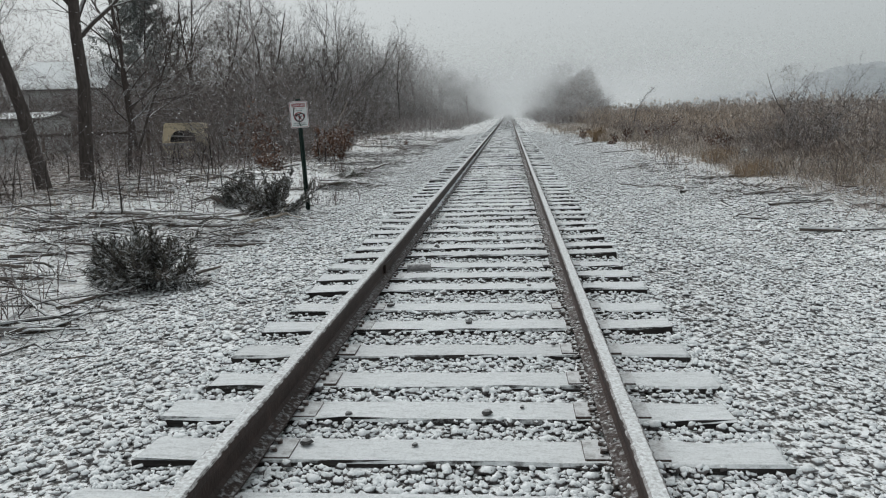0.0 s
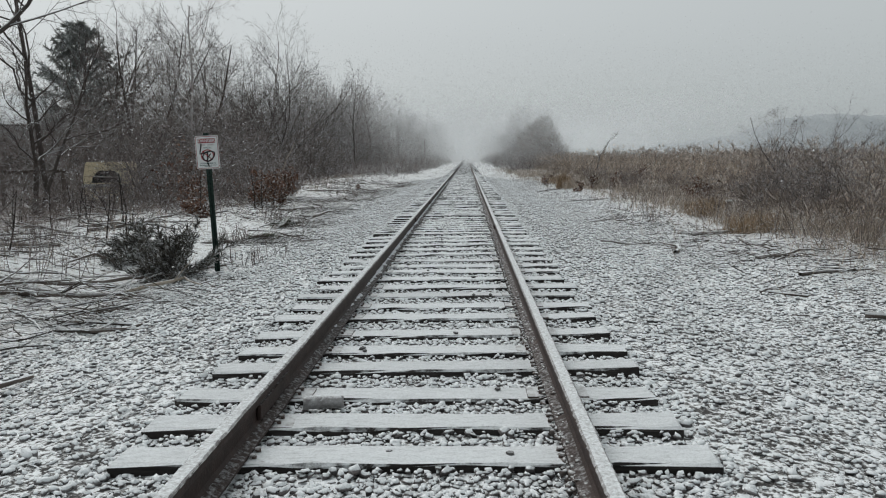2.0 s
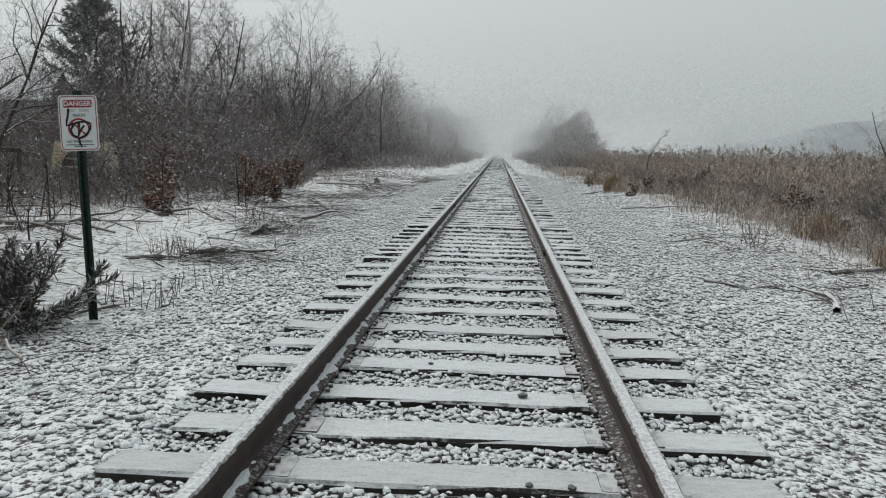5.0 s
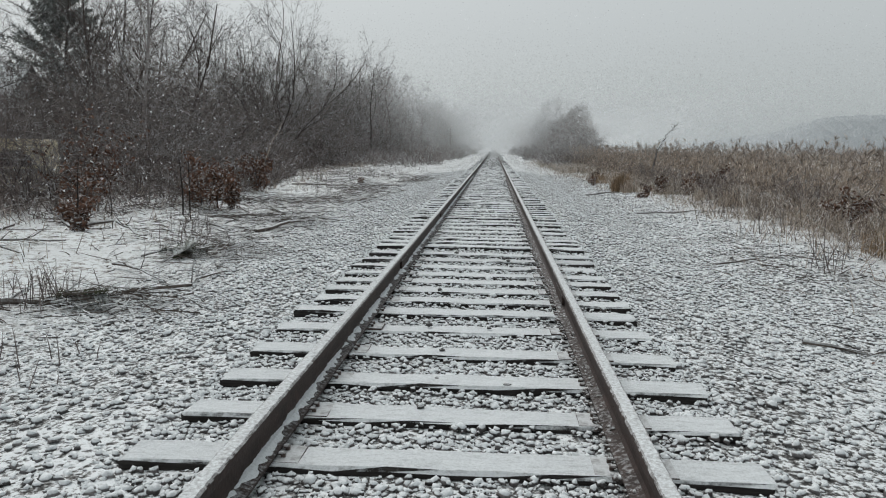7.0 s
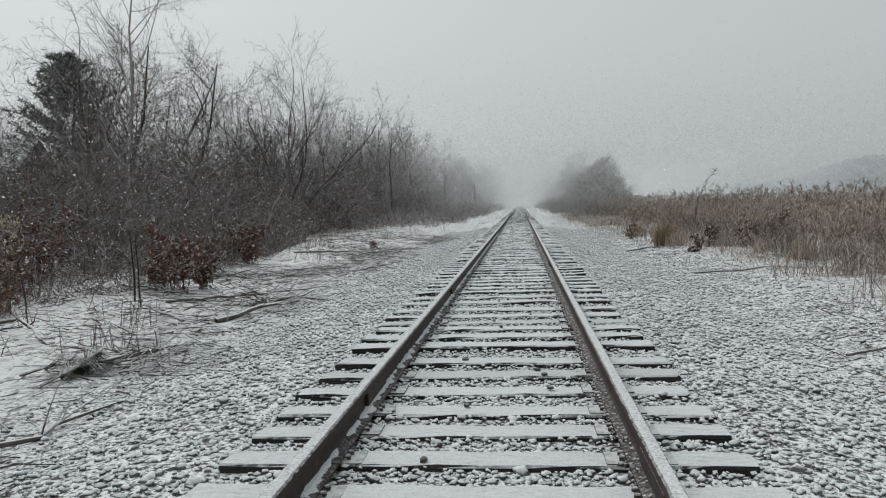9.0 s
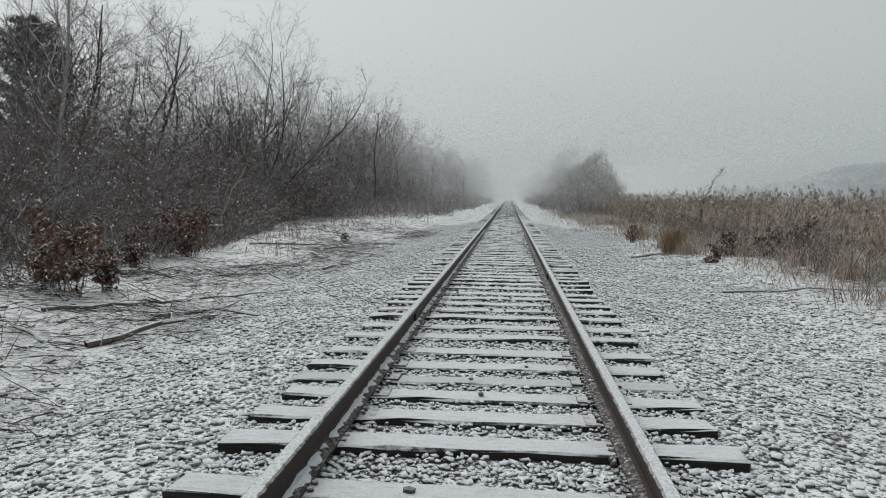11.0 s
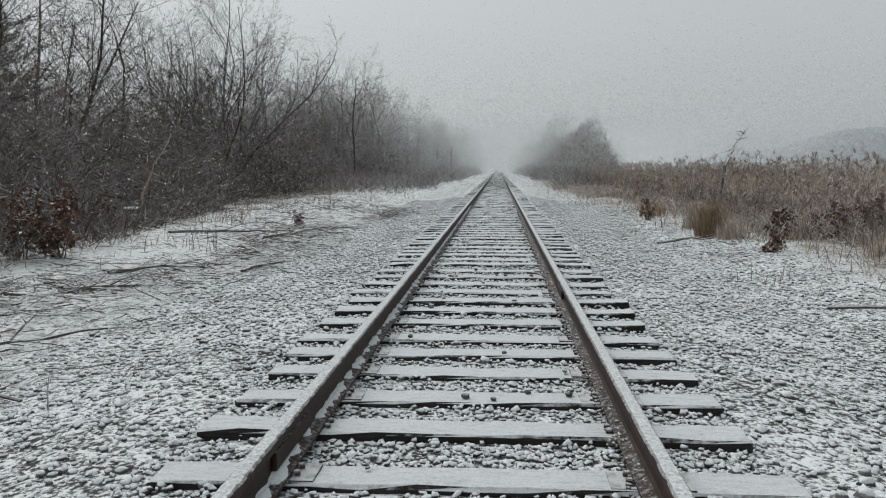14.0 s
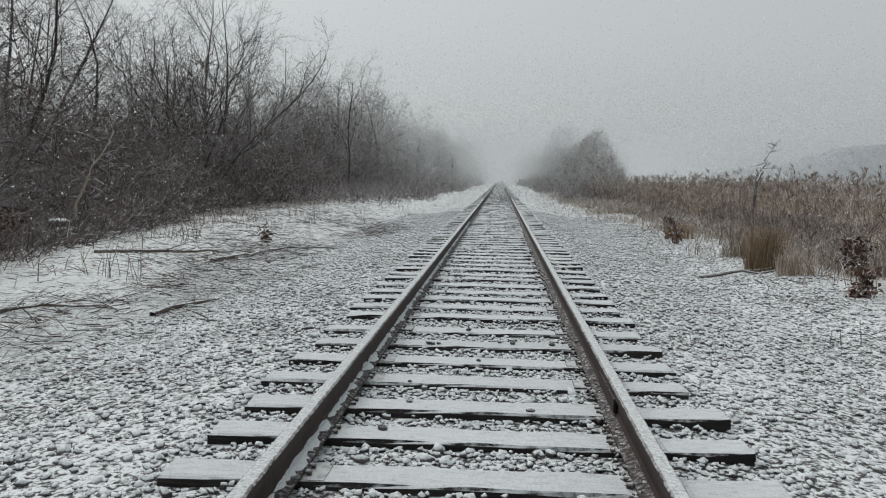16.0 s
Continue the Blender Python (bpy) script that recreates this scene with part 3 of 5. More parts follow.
def build_trees():
    bare_tree("tree", "tall bare tree with a straight grey trunk", 11, 11.5, 0.19, TALL, at(-10.65, 21.6), (0.01, 0))
    bare_tree("tree", "bare tree with a crooked leaning dark trunk", 12, 9.0, 0.18, TALL, at(-10.7, 19.8), (-0.17, 0.0))
    bare_tree("tree", "slender bare tree rising out of brush", 13, 10.0, 0.085, AIRY, at(-12.1, 27.8))
    bare_tree("tree", "bare tree forked low with arching branches", 27, 5.2, 0.08, AIRY, at(-11.7, 26.2), (-0.12, 0.05), 2, 0.35)
    bare_tree("tree", "pale slender bare tree with a forked top", 25, 8.3, 0.075, AIRY, at(-10.9, 37.0), (-0.04, 0), bark=M_FROST_HAZE, twig=M_FROST_HAZE)
    bare_tree("tree", "spreading many-stemmed bare tree above the brush", 16, 9.8, 0.08, FAN, at(-14.0, 62.5), (0, 0), 11, 0.62, bark=M_TWIG)
    bare_tree("tree", "slender leafless tree at the wood's edge", 18, 8.2, 0.09, AIRY, at(-10.8, 83), (0.03, 0))
    bare_tree("tree", "leafless many-stemmed tree at the wood's edge", 17, 6.4, 0.05, FAN, at(-13.6, 84.0), (0, 0), 6, 0.5)
    bare_tree("tree", "dense leafless tree behind the brush", 19, 8.2, 0.09, WOOD, at(-19.5, 58))
    bare_tree("tree", "dense leafless tree behind the brush", 20, 9.0, 0.10, WOOD, at(-22.0, 55))
    bare_tree("tree", "dense leafless tree behind the brush", 21, 7.4, 0.09, WOOD, at(-17.0, 66))
    bare_tree("tree", "large bare tree with a rounded crown", 23, 11.5, 0.15, WOOD, at(-25.2, 65.4))
    thick = [bare_tree("tree", "dense leafless tree behind the brush", 22 + 6 * i, 8.8, 0.095, WOOD, at(-17.0 - 3.5 * i, 46.5 + 8 * i)) for i in range(2)]
    for k, (x, y, s) in enumerate(((-15.4, 49.5, 0.85), (-18.5, 48.5, 0.95), (-20, 52, 1.0), (-18.4, 61, 0.95), (-31.0, 51.0, 0.95), (-33.5, 53.0, 1.05), (-22.5, 62, 1.1))):
        scaled_copy(thick[k % 2], x, y, 67 * k, s * 1.15)


build_trees()


def build_pine():
    rng = random.Random(31)
    ob = thing("pine_tree", "dark evergreen pine standing behind bare brush", "tree", at(-28.6, 64.2, 0, 1.08))
    V, F = [], []
    tube(V, F, bough(rng, Vector((0, 0, 1)), Vector((0, 0, -0.2)), 10.6, 8, 0.02, 0.02), [0.2 - 0.022 * i for i in range(9)], 7)
    solid("trunk", V, F, M_BARK, ob)
    V, F = [], []
    for k in range(170):
        f = (k + rng.random()) / 170
        z = 1.6 + 9.0 * f
        reach = (4.4 * (1 - f ** 1.8) ** 0.8 + 0.5) * rng.uniform(0.4, 1.2)
        a = rng.uniform(0, 6.283)
        pts = bough(rng, Vector((math.cos(a), math.sin(a), rng.uniform(0.1, 0.8))).normalized(), Vector((0, 0, z)), reach, 4, 0.14, 0.05)
        tube(V, F, pts, [0.03, 0.025, 0.018, 0.01, 0], 3)
        for j in range(130):
            g = rng.uniform(0.25, 1.0)
            i = min(int(g * 4), 3)
            q = pts[i].lerp(pts[i + 1], g * 4 - i)
            d = Vector((rng.gauss(0, 1) + math.cos(a), rng.gauss(0, 1) + math.sin(a), rng.gauss(0.3, 0.7))).normalized()
            s = d.cross(Vector((0.2, 0.5, 0.8))).normalized() * 0.05
            b = len(V)
            V += [tuple(q - s), tuple(q + s), tuple(q + d * rng.uniform(0.25, 0.5))]
            F.append((b, b + 1, b + 2))
    solid("crown", V, F, M_PINE, ob)


build_pine()


def reed_edge(y):
    """How far right of the track the reeds begin."""
    return float(np.interp(y, [8, 15, 20, 26, 34, 45, 70, 110], [8.2, 7.1, 6.6, 6.7, 6.8, 6.2, 5.6, 6.4]))


def thicket_edge(y):
    """How far left of the track the thicket begins."""
    return float(np.interp(y, [10, 16, 22, 25, 30, 36, 41, 48, 54, 62, 80, 110], [7.0, 7.4, 8.4, 7.4, 6.9, 7.0, 8.2, 9.3, 11.0, 10.9, 10.2, 9.6]))


def sightline(x, y):
    """A gap in the tall brush, behind which the house stands."""
    return y > 24 and -0.64 < (x - 0.3) / (y - 1.7) < -0.49


def by_stumps(x, y):
    return 36.5 < y < 41.2 and -9.0 < x < -6.5


def build_thicket():
    rng = random.Random(41)
    kinds = [bare_tree("shrub", "tangled leafless brush with reddish-brown twigs", 50 + i, 2.5 + 0.35 * i, 0.022, SHRUB,
                       at(-9.0 - 1.3 * i, 27.0 + 4 * i), (0, 0), 7 + i % 3, 0.42, M_BRUSH, "shrub", "thicket along the track", M_BRUSH) for i in range(5)]
    spots = []
    for _ in range(6000):
        y = 13.5 + 95 * rng.random() ** 1.25
        x = -(thicket_edge(y) + 0.7 + rng.random() ** 1.7 * 15.0)
        if (x + 12.4) ** 2 + (y - 33.6) ** 2 < 4.0 or (abs(x + 0.44 * (y - 3.8)) < 1.7 and 16.0 < y < 33):
            continue
        if sightline(x, y) or by_stumps(x, y):
            continue
        if all((x - a) ** 2 + (y - b) ** 2 > (0.75 + y * 0.006) ** 2 for a, b in spots):
            spots.append((x, y))
        if len(spots) >= 118:
            break
    for x, y in spots:
        k = rng.choice(kinds)
        low = 0.62 if abs(x + 0.545 * (y - 1.7)) < 2.4 and y < 42 else 1.0
        deep = min(max((-x - thicket_edge(y)) / 5.0, 0), 1.0)
        scaled_copy(k, x, y, rng.uniform(0, 360), (rng.uniform(0.5, 0.75) + 0.5 * deep * rng.uniform(0.6, 1.1)) * low * (1.35 if y > 42 else 0.95 if y < 30 else 1.15), rng.gauss(0, 4))
    for x, y, s in ((-11.0, 30.7, 0.5), (-10.5, 29.7, 0.6), (-9.9, 28.6, 0.5)):
        scaled_copy(rng.choice(kinds), x, y, 50 * x, s)
    for k in range(20):
        y = 43 + 12 * rng.random()
        x = -0.545 * y + rng.uniform(-6.0, 5.0)
        scaled_copy(rng.choice(kinds), x, y, rng.uniform(0, 360), rng.uniform(1.3, 1.75) * (0.85 if sightline(x, y) else 1.0))
    for k in range(22):
        y = 15 + 36 * (k + rng.random()) / 22
        scaled_copy(rng.choice(kinds), reed_edge(y) + rng.uniform(-0.2, 0.9), y, rng.uniform(0, 360), rng.uniform(0.22, 0.4))
    for k in range(18):
        scaled_copy(kinds[2 + k % 3], -24.3 - 0.72 * k + rng.uniform(-0.4, 0.4), 54.5 + rng.uniform(-1.5, 1.5), rng.uniform(0, 360), rng.uniform(1.0, 1.25))
    for k in range(26):
        y = 12.5 + 14 * (k + rng.random()) / 26
        scaled_copy(rng.choice(kinds), reed_edge(y) + rng.uniform(0.3, 3.2), y, rng.uniform(0, 360), rng.uniform(0.35, 0.62))
    # low tangle of twigs and dead stalks between the shrubs
    V, F = [], []
    for _ in range(140000):
        y = 13 + 95 * rng.random() ** 1.2
        deep = rng.random() ** 1.3 * 13.0
        x = -(thicket_edge(y) - 0.5 + deep)
        top = (0.7 + 3.3 * smooth_step(0.2, 4.5, deep)) * (0.85 + 0.6 * noise.noise((x * 0.35, y * 0.35, 2.2))) * (0.8 + 0.4 * smooth_step(30, 48, y))
        if abs(x + 0.44 * (y - 3.8)) < 2.3 and 14.0 < y < 33:
            top = min(top, 0.62)
        if sightline(x, y):
            top = min(top, 1.3 if y < 32 else 2.2 + 0.12 * (y - 32))
        if by_stumps(x, y):
            top = min(top, 0.22)
        if y < 27 and rng.random() < 0.55 * smooth_step(27, 20, y) + (0.3 if deep < 2.5 else 0):
            continue
        z = ground_z(x, y) + top * rng.random() ** 1.2
        p = Vector((x, y, z))
        if y > 34 and rng.random() < 0.14:
            p.z = ground_z(x, y) + top * rng.uniform(0.9, 1.45)
        d = Vector((rng.gauss(0, 0.8), rng.gauss(0, 0.8), rng.gauss(0.7, 0.6))).normalized() * rng.uniform(0.25, 0.8) * (0.45 + 0.55 * smooth_step(22, 42, y))
        w = d.cross(Vector((rng.gauss(0, 1), rng.gauss(0, 1), 0.3))).normalized() * (0.002 + 0.0002 * y)
        b = len(V)
        V += [tuple(p - w), tuple(p + w), tuple(p + d)]
        F.append((b, b + 1, b + 2))
    tagged(solid("undergrowth", V, F, M_BRUSH), "tangled brown twigs and dead stalks", "undergrowth", kind="stuff")


build_thicket()


def build_far_wood():
    rng = random.Random(61)
    # haze is painted by distance: nearer trees darker, farther ones paler
    kinds = [bare_tree("tree", "leafless wood tree paled by snow and painted haze", 70 + i, 8.0 + i, 0.11, WOOD, at(-15 + 2 * i, 82 + 7 * i), (0, 0), 1, 0, M_FROST_HAZE, group="wood along the track", bark=M_FROST_HAZE) for i in range(3)]
    pale = [bare_tree("tree", "far snow-laden leafless tree paled by painted haze", 76 + i, 8.0 + i, 0.11, WOOD, at(-18 + 3 * i, 150 + 12 * i), (0, 0), 1, 0, M_RIME_HAZE, group="wood along the track", bark=M_RIME_HAZE) for i in range(3)]
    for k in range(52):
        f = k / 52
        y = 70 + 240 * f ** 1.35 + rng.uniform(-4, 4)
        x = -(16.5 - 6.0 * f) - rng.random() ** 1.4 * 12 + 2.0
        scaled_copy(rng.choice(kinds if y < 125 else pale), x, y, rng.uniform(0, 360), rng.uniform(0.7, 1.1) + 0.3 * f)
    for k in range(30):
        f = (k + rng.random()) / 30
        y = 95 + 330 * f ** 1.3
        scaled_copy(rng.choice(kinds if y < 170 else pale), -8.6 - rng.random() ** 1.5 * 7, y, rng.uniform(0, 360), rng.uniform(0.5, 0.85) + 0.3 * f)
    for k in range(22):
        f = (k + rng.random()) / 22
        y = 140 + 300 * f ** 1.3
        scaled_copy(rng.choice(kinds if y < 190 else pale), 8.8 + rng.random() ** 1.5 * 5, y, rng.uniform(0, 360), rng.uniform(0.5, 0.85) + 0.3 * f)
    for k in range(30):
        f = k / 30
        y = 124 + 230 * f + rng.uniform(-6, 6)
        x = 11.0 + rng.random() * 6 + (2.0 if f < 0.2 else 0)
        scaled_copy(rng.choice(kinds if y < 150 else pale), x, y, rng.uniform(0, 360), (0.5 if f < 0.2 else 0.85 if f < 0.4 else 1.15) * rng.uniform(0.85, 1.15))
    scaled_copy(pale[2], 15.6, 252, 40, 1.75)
    for k in range(16):
        scaled_copy(rng.choice(kinds), -30 - 2.6 * k + rng.uniform(-2, 2), 66 + rng.uniform(-5, 9) - 0.8 * k, rng.uniform(0, 360), rng.uniform(0.7, 1.05))


build_far_wood()


def build_far_brush():
    """Brush and low crowns along both sides in the distance, paled by snow and painted haze."""
    rng = random.Random(65)
    for count, material, side, edge, depth, y0, y1, tall in ((38000, M_FROST_HAZE, -1, 9.4, 12, 76, 170, 10.4), (26000, M_FROST_HAZE, -1, 7.8, 12, 140, 330, 14.0),
                                                           (14000, M_FROST_HAZE, -1, 4.3, 5.5, 62, 230, 1.5), (12000, M_FROST_HAZE, 1, 4.4, 5.0, 72, 230, 1.6),
                                                           (17000, M_FROST_HAZE, 1, 8.4, 6.5, 108, 185, 6.6), (16000, M_RIME_HAZE, 1, 9.0, 9, 150, 310, 13.0),
                                                           (14000, M_RIME_HAZE, -1, 5.6, 8, 210, 520, 16.0), (12000, M_RIME_HAZE, 1, 6.4, 8, 230, 520, 13.0),
                                                           (22000, M_PLUME, 1, 17.0, 60, 38, 190, 2.2), (17000, M_FROST_HAZE, -1, 33.0, 42, 76, 112, 15.0)):
        name = "far_brush"
        V, F = [], []
        for _ in range(count):
            u, v = rng.random(), rng.random()
            y = y0 + (y1 - y0) * v
            x = side * (edge + 0.9 * noise.noise((0.5, y * 0.12, 3)) + depth * u)
            dome = math.sqrt(max(0.0, 1 - (2 * u - 1) ** 2)) if side > 0 else smooth_step(-0.08, 0.45, u)
            h = tall * dome * (0.72 + 0.75 * noise.noise((x * 0.2, y * 0.06, 6.1))) * smooth_step(-0.05, 0.2, v) * smooth_step(-0.05, 0.2, 1 - v)
            p = Vector((x, y, ground_z(x, y) + max(h, 0.4) * rng.random() ** 0.8))
            d = Vector((rng.gauss(0, 0.7), rng.gauss(0, 0.7), rng.gauss(0.8, 0.5))).normalized() * rng.uniform(0.5, 1.4)
            w = d.cross(Vector((rng.gauss(0, 1), rng.gauss(0, 1), 0.3))).normalized() * (0.00024 * y)
            b = len(V)
            V += [tuple(p - w), tuple(p + w), tuple(p + d)]
            F.append((b, b + 1, b + 2))
        tagged(solid(name, V, F, material), "distant leafless brush paled by snow and painted haze", "undergrowth", kind="stuff")


build_far_brush()


def build_reeds():
    rng = random.Random(81)
    V, F, PV, PF = [], [], [], []
    for _ in range(19000):
        y = 9 + 95 * rng.random() ** 1.45
        front = reed_edge(y) + 0.7 + 1.3 * noise.noise((1.3, y * 0.22, 0)) + 0.5 * noise.noise((4.1, y * 0.8, 0))
        x = front + 19.0 * rng.random() ** 2.3
        h = rng.uniform(1.1, 2.0) * (0.25 + 0.75 * smooth_step(0, 2.8, x - front)) + 0.4 * noise.noise((x * 0.4, y * 0.4, 9))
        if noise.noise((x * 0.9, y * 0.6, 14)) < -0.22:
            h *= 0.55
        p = Vector((x, y, ground_z(x, y) - 0.03))
        slant = 0.16 if rng.random() < 0.8 else 0.7
        d = Vector((rng.gauss(0, slant), rng.gauss(0, slant), 1)).normalized()
        pts = bough(rng, d, p, h, 2, 0.12, 0)
        r = 0.0025 + 0.0001 * y
        tube(V, F, pts, [r, r * 0.8, 0], 3)
        for _ in range(3):
            f = rng.uniform(0.12, 0.9)
            q = pts[0].lerp(pts[2], f)
            a = rng.uniform(0, 6.283)
            o = Vector((math.cos(a), math.sin(a), rng.uniform(-0.3, 1.8))).normalized() * rng.uniform(0.12, 0.32)
            s = Vector((-math.sin(a), math.cos(a), 0.4)) * (0.003 + 0.0001 * y)
            b = len(V)
            V += [tuple(q - s), tuple(q + s), tuple(q + o)]
            F.append((b, b + 1, b + 2))
        if rng.random() < 0.6:
            tip = pts[2] - (pts[2] - pts[1]) * 0.08
            a = rng.uniform(0, 6.283)
            for j in range(6):
                d = Vector((math.cos(a) * 0.5 + rng.gauss(0, 0.3), math.sin(a) * 0.5 + rng.gauss(0, 0.3), rng.uniform(0.3, 1.1))).normalized()
                w = d.cross(Vector((rng.gauss(0, 1), rng.gauss(0, 1), 0))).normalized() * (0.0065 + 0.00013 * y)
                q = tip + Vector((0, 0, 0.018 * j))
                b = len(PV)
                PV += [tuple(q), tuple(q + d * 0.09 + w), tuple(q + d * rng.uniform(0.16, 0.27)), tuple(q + d * 0.09 - w)]
                PF.append((b, b + 1, b + 2, b + 3))
    bed = solid("reed_bed", V, F, M_REED)
    tagged(bed, "dense bed of dry brown reeds with feathery plumes", "reeds", kind="stuff")
    solid("plumes", PV, PF, M_PLUME, bed, "pale feathery seed heads")


build_reeds()


def blades(V, F, rng, x, y, h, w, lean):
    a = rng.uniform(0, 6.283)
    z = ground_z(x, y) - 0.01
    s = Vector((math.cos(a), math.sin(a), 0)) * w
    o = Vector((rng.gauss(0, lean), rng.gauss(0, lean), 0))
    p = Vector((x, y, z))
    m = p + o * 0.35 * h + Vector((0, 0, h * 0.6))
    t = p + o * h + Vector((0, 0, h))
    b = len(V)
    V += [tuple(p - s), tuple(p + s), tuple(m + s * 0.7), tuple(m - s * 0.7), tuple(t)]
    F += [(b, b + 1, b + 2, b + 3), (b + 3, b + 2, b + 4)]


def build_grass():
    rng = random.Random(91)
    V, F = [], []
    for _ in range(44000):
        y = 12 + 85 * rng.random() ** 1.4
        if rng.random() < 0.95:
            x = reed_edge(y) + 0.2 + rng.gauss(0, 1.0) + 0.9 * noise.noise((2, y * 0.3, 0))
        else:
            x = -(6.2 + max(0, y - 38) * 0.08 + rng.gauss(0.8, 0.8))
        if noise.noise((x * 0.9, y * 0.9, 5)) < -0.1:
            continue
        blades(V, F, rng, x, y, rng.uniform(0.10, 0.5), 0.0025 + 0.00012 * y, 0.9 if x > 0 else 0.6)
    tagged(solid("dead_grass", V, F, M_GRASS), "pale dead grass poking through snow", "grass", kind="stuff")


build_grass()


def build_snowfall():
    """Flakes in the air."""
    rng = np.random.RandomState(5)
    groups = [((-9, 8, 3, 32, 0.0, 1.5), 2400, 0.007), ((-16, -5, 18, 50, 0.0, 4.2), 6500, 0.026), ((5, 14, 18, 46, 0.0, 1.5), 1200, 0.015)]
    allp = []
    for (x0, x1, y0, y1, z0, z1), n, s in groups:
        c = np.stack([rng.uniform(x0, x1, n), rng.uniform(y0, y1, n), z0 + (z1 - z0) * rng.rand(n) ** 1.7], -1)
        c = c[(np.abs(c[:, 0] - 0.2) > 0.8) | (c[:, 1] > 32) | (c[:, 2] > 2.4)]
        t = rng.normal(0, 1, (len(c), 3, 3))
        t -= t.mean(1, keepdims=True)
        t /= np.linalg.norm(t, axis=2, keepdims=True)
        allp.append(c[:, None, :] + t * s * rng.uniform(0.5, 1.2, (len(c), 1, 1)) * 0.8)
    # oversized flakes further off, added as a haze over the distance
    for y0, y1, x0, x1, top, thick, s in ((58, 84, -46, 38, 9.0, 0.002, 0.055), (84, 120, -48, 40, 10.0, 0.004, 0.11), (120, 190, -50, 42, 11.0, 0.0052, 0.17), (190, 320, -50, 46, 11.0, 0.009, 0.30)):
        n = int(4.62 * thick / (s * s * 0.3) * (x1 - x0) * (y1 - y0) * top)
        c = np.stack([rng.uniform(x0, x1, n), rng.uniform(y0 - 5, y1 + 5, n), rng.uniform(-0.2, top, n) * rng.uniform(0.75, 1.15, n)], -1)
        t = rng.normal(0, 1, (n, 3, 3))
        t -= t.mean(1, keepdims=True)
        t /= np.linalg.norm(t, axis=2, keepdims=True)
        allp.append(c[:, None, :] + t * s * 0.577 * rng.uniform(0.7, 1.3, (n, 1, 1)))
    flake_cloud("falling_snow", np.concatenate(allp[:3]), M_FLAKE, "white snow flakes falling through the air")
    flake_cloud("distant_snowfall", np.concatenate(allp[3:]), M_VEIL, "oversized see-through flakes added as distant snowfall haze")


def flake_cloud(name, corners, material, label):
    V = corners.reshape(-1, 3)
    me = bpy.data.meshes.new(name)
    me.vertices.add(len(V))
    me.vertices.foreach_set("co", V.ravel())
    me.loops.add(len(V))
    me.loops.foreach_set("vertex_index", np.arange(len(V), dtype=np.int32))
    me.polygons.add(len(V) // 3)
    me.polygons.foreach_set("loop_start", np.arange(0, len(V), 3, dtype=np.int32))
    me.update(calc_edges=True)
    me.materials.append(material)
    tagged(new(name, me), label, "snow", kind="stuff")


build_snowfall()


def build_hills():
    """Wooded ridges beyond the reed marsh, uneven along the top, haze in their colour."""
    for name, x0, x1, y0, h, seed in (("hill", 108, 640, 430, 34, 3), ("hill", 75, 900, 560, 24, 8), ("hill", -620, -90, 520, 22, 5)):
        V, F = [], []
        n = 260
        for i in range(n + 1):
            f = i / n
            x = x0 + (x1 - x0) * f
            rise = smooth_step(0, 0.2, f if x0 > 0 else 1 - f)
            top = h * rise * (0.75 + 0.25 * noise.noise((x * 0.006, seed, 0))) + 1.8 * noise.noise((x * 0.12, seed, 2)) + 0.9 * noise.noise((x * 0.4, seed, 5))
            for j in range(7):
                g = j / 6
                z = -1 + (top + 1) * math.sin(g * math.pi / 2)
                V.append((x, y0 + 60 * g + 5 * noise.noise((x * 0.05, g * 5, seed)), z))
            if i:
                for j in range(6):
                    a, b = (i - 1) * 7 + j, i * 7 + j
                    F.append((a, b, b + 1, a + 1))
        tagged(solid(name, V, F, M_HILL), "distant wooded ridge painted grey with snowfall haze", "hill", kind="structure")


build_hills()

# ---- things beside the track ----
M_SIGN = plain("white_sign_enamel", (0.62, 0.64, 0.64), 0.45, 0, 12, 0.12, 0.05)
M_RED = plain("dark_red_sign_paint", (0.26, 0.03, 0.035), 0.5, 0, 15, 0.2, 0.05)
M_INK = plain("black_spray_paint", (0.018, 0.018, 0.018), 0.6, 0, 15, 0.3, 0.05)
M_PRINT = plain("dark_green_print", (0.04, 0.10, 0.085), 0.6, 0, 15, 0.3, 0.05)
M_POST = plain("dark_green_post_steel", (0.02, 0.038, 0.032), 0.65, 0.2, 25, 0.5, 0.3)
M_HOLE = plain("post_hole_shade", (0.012, 0.014, 0.013), 0.9)
M_TAN = snowy("faded_tan_paint", [(0.3, (0.60, 0.51, 0.34)), (0.6, (0.70, 0.605, 0.42)), (0.8, (0.76, 0.68, 0.50))], 0.75, 1.0, 0.5, 4, 3, False, 0.5, None, 0.6)
M_HATCH_SHADE = plain("hatch_shade_black", (0.02, 0.02, 0.021), 0.85)
M_TRIM = plain("dull_grey_trim", (0.42, 0.42, 0.41), 0.5)
M_WALL = snowy("weathered_grey_siding", [(0.3, (0.46, 0.48, 0.475)), (0.7, (0.58, 0.60, 0.59))], 0.8, 1.0, 0.2, 3, 2, False, 0.8, (1, 1, 9))
M_ROOF = snowy("snow_covered_roof", [(0.3, (0.13, 0.13, 0.13)), (0.7, (0.2, 0.2, 0.2))], 0.1, 0.5, 0.4, 2, 3, False)
M_PALE = snowy("barkless_pale_wood", [(0.3, (0.24, 0.205, 0.165)), (0.7, (0.42, 0.37, 0.31))], 0.6, 0.95, 0.6, 6, 5, False, 0.85, None, 0.8)
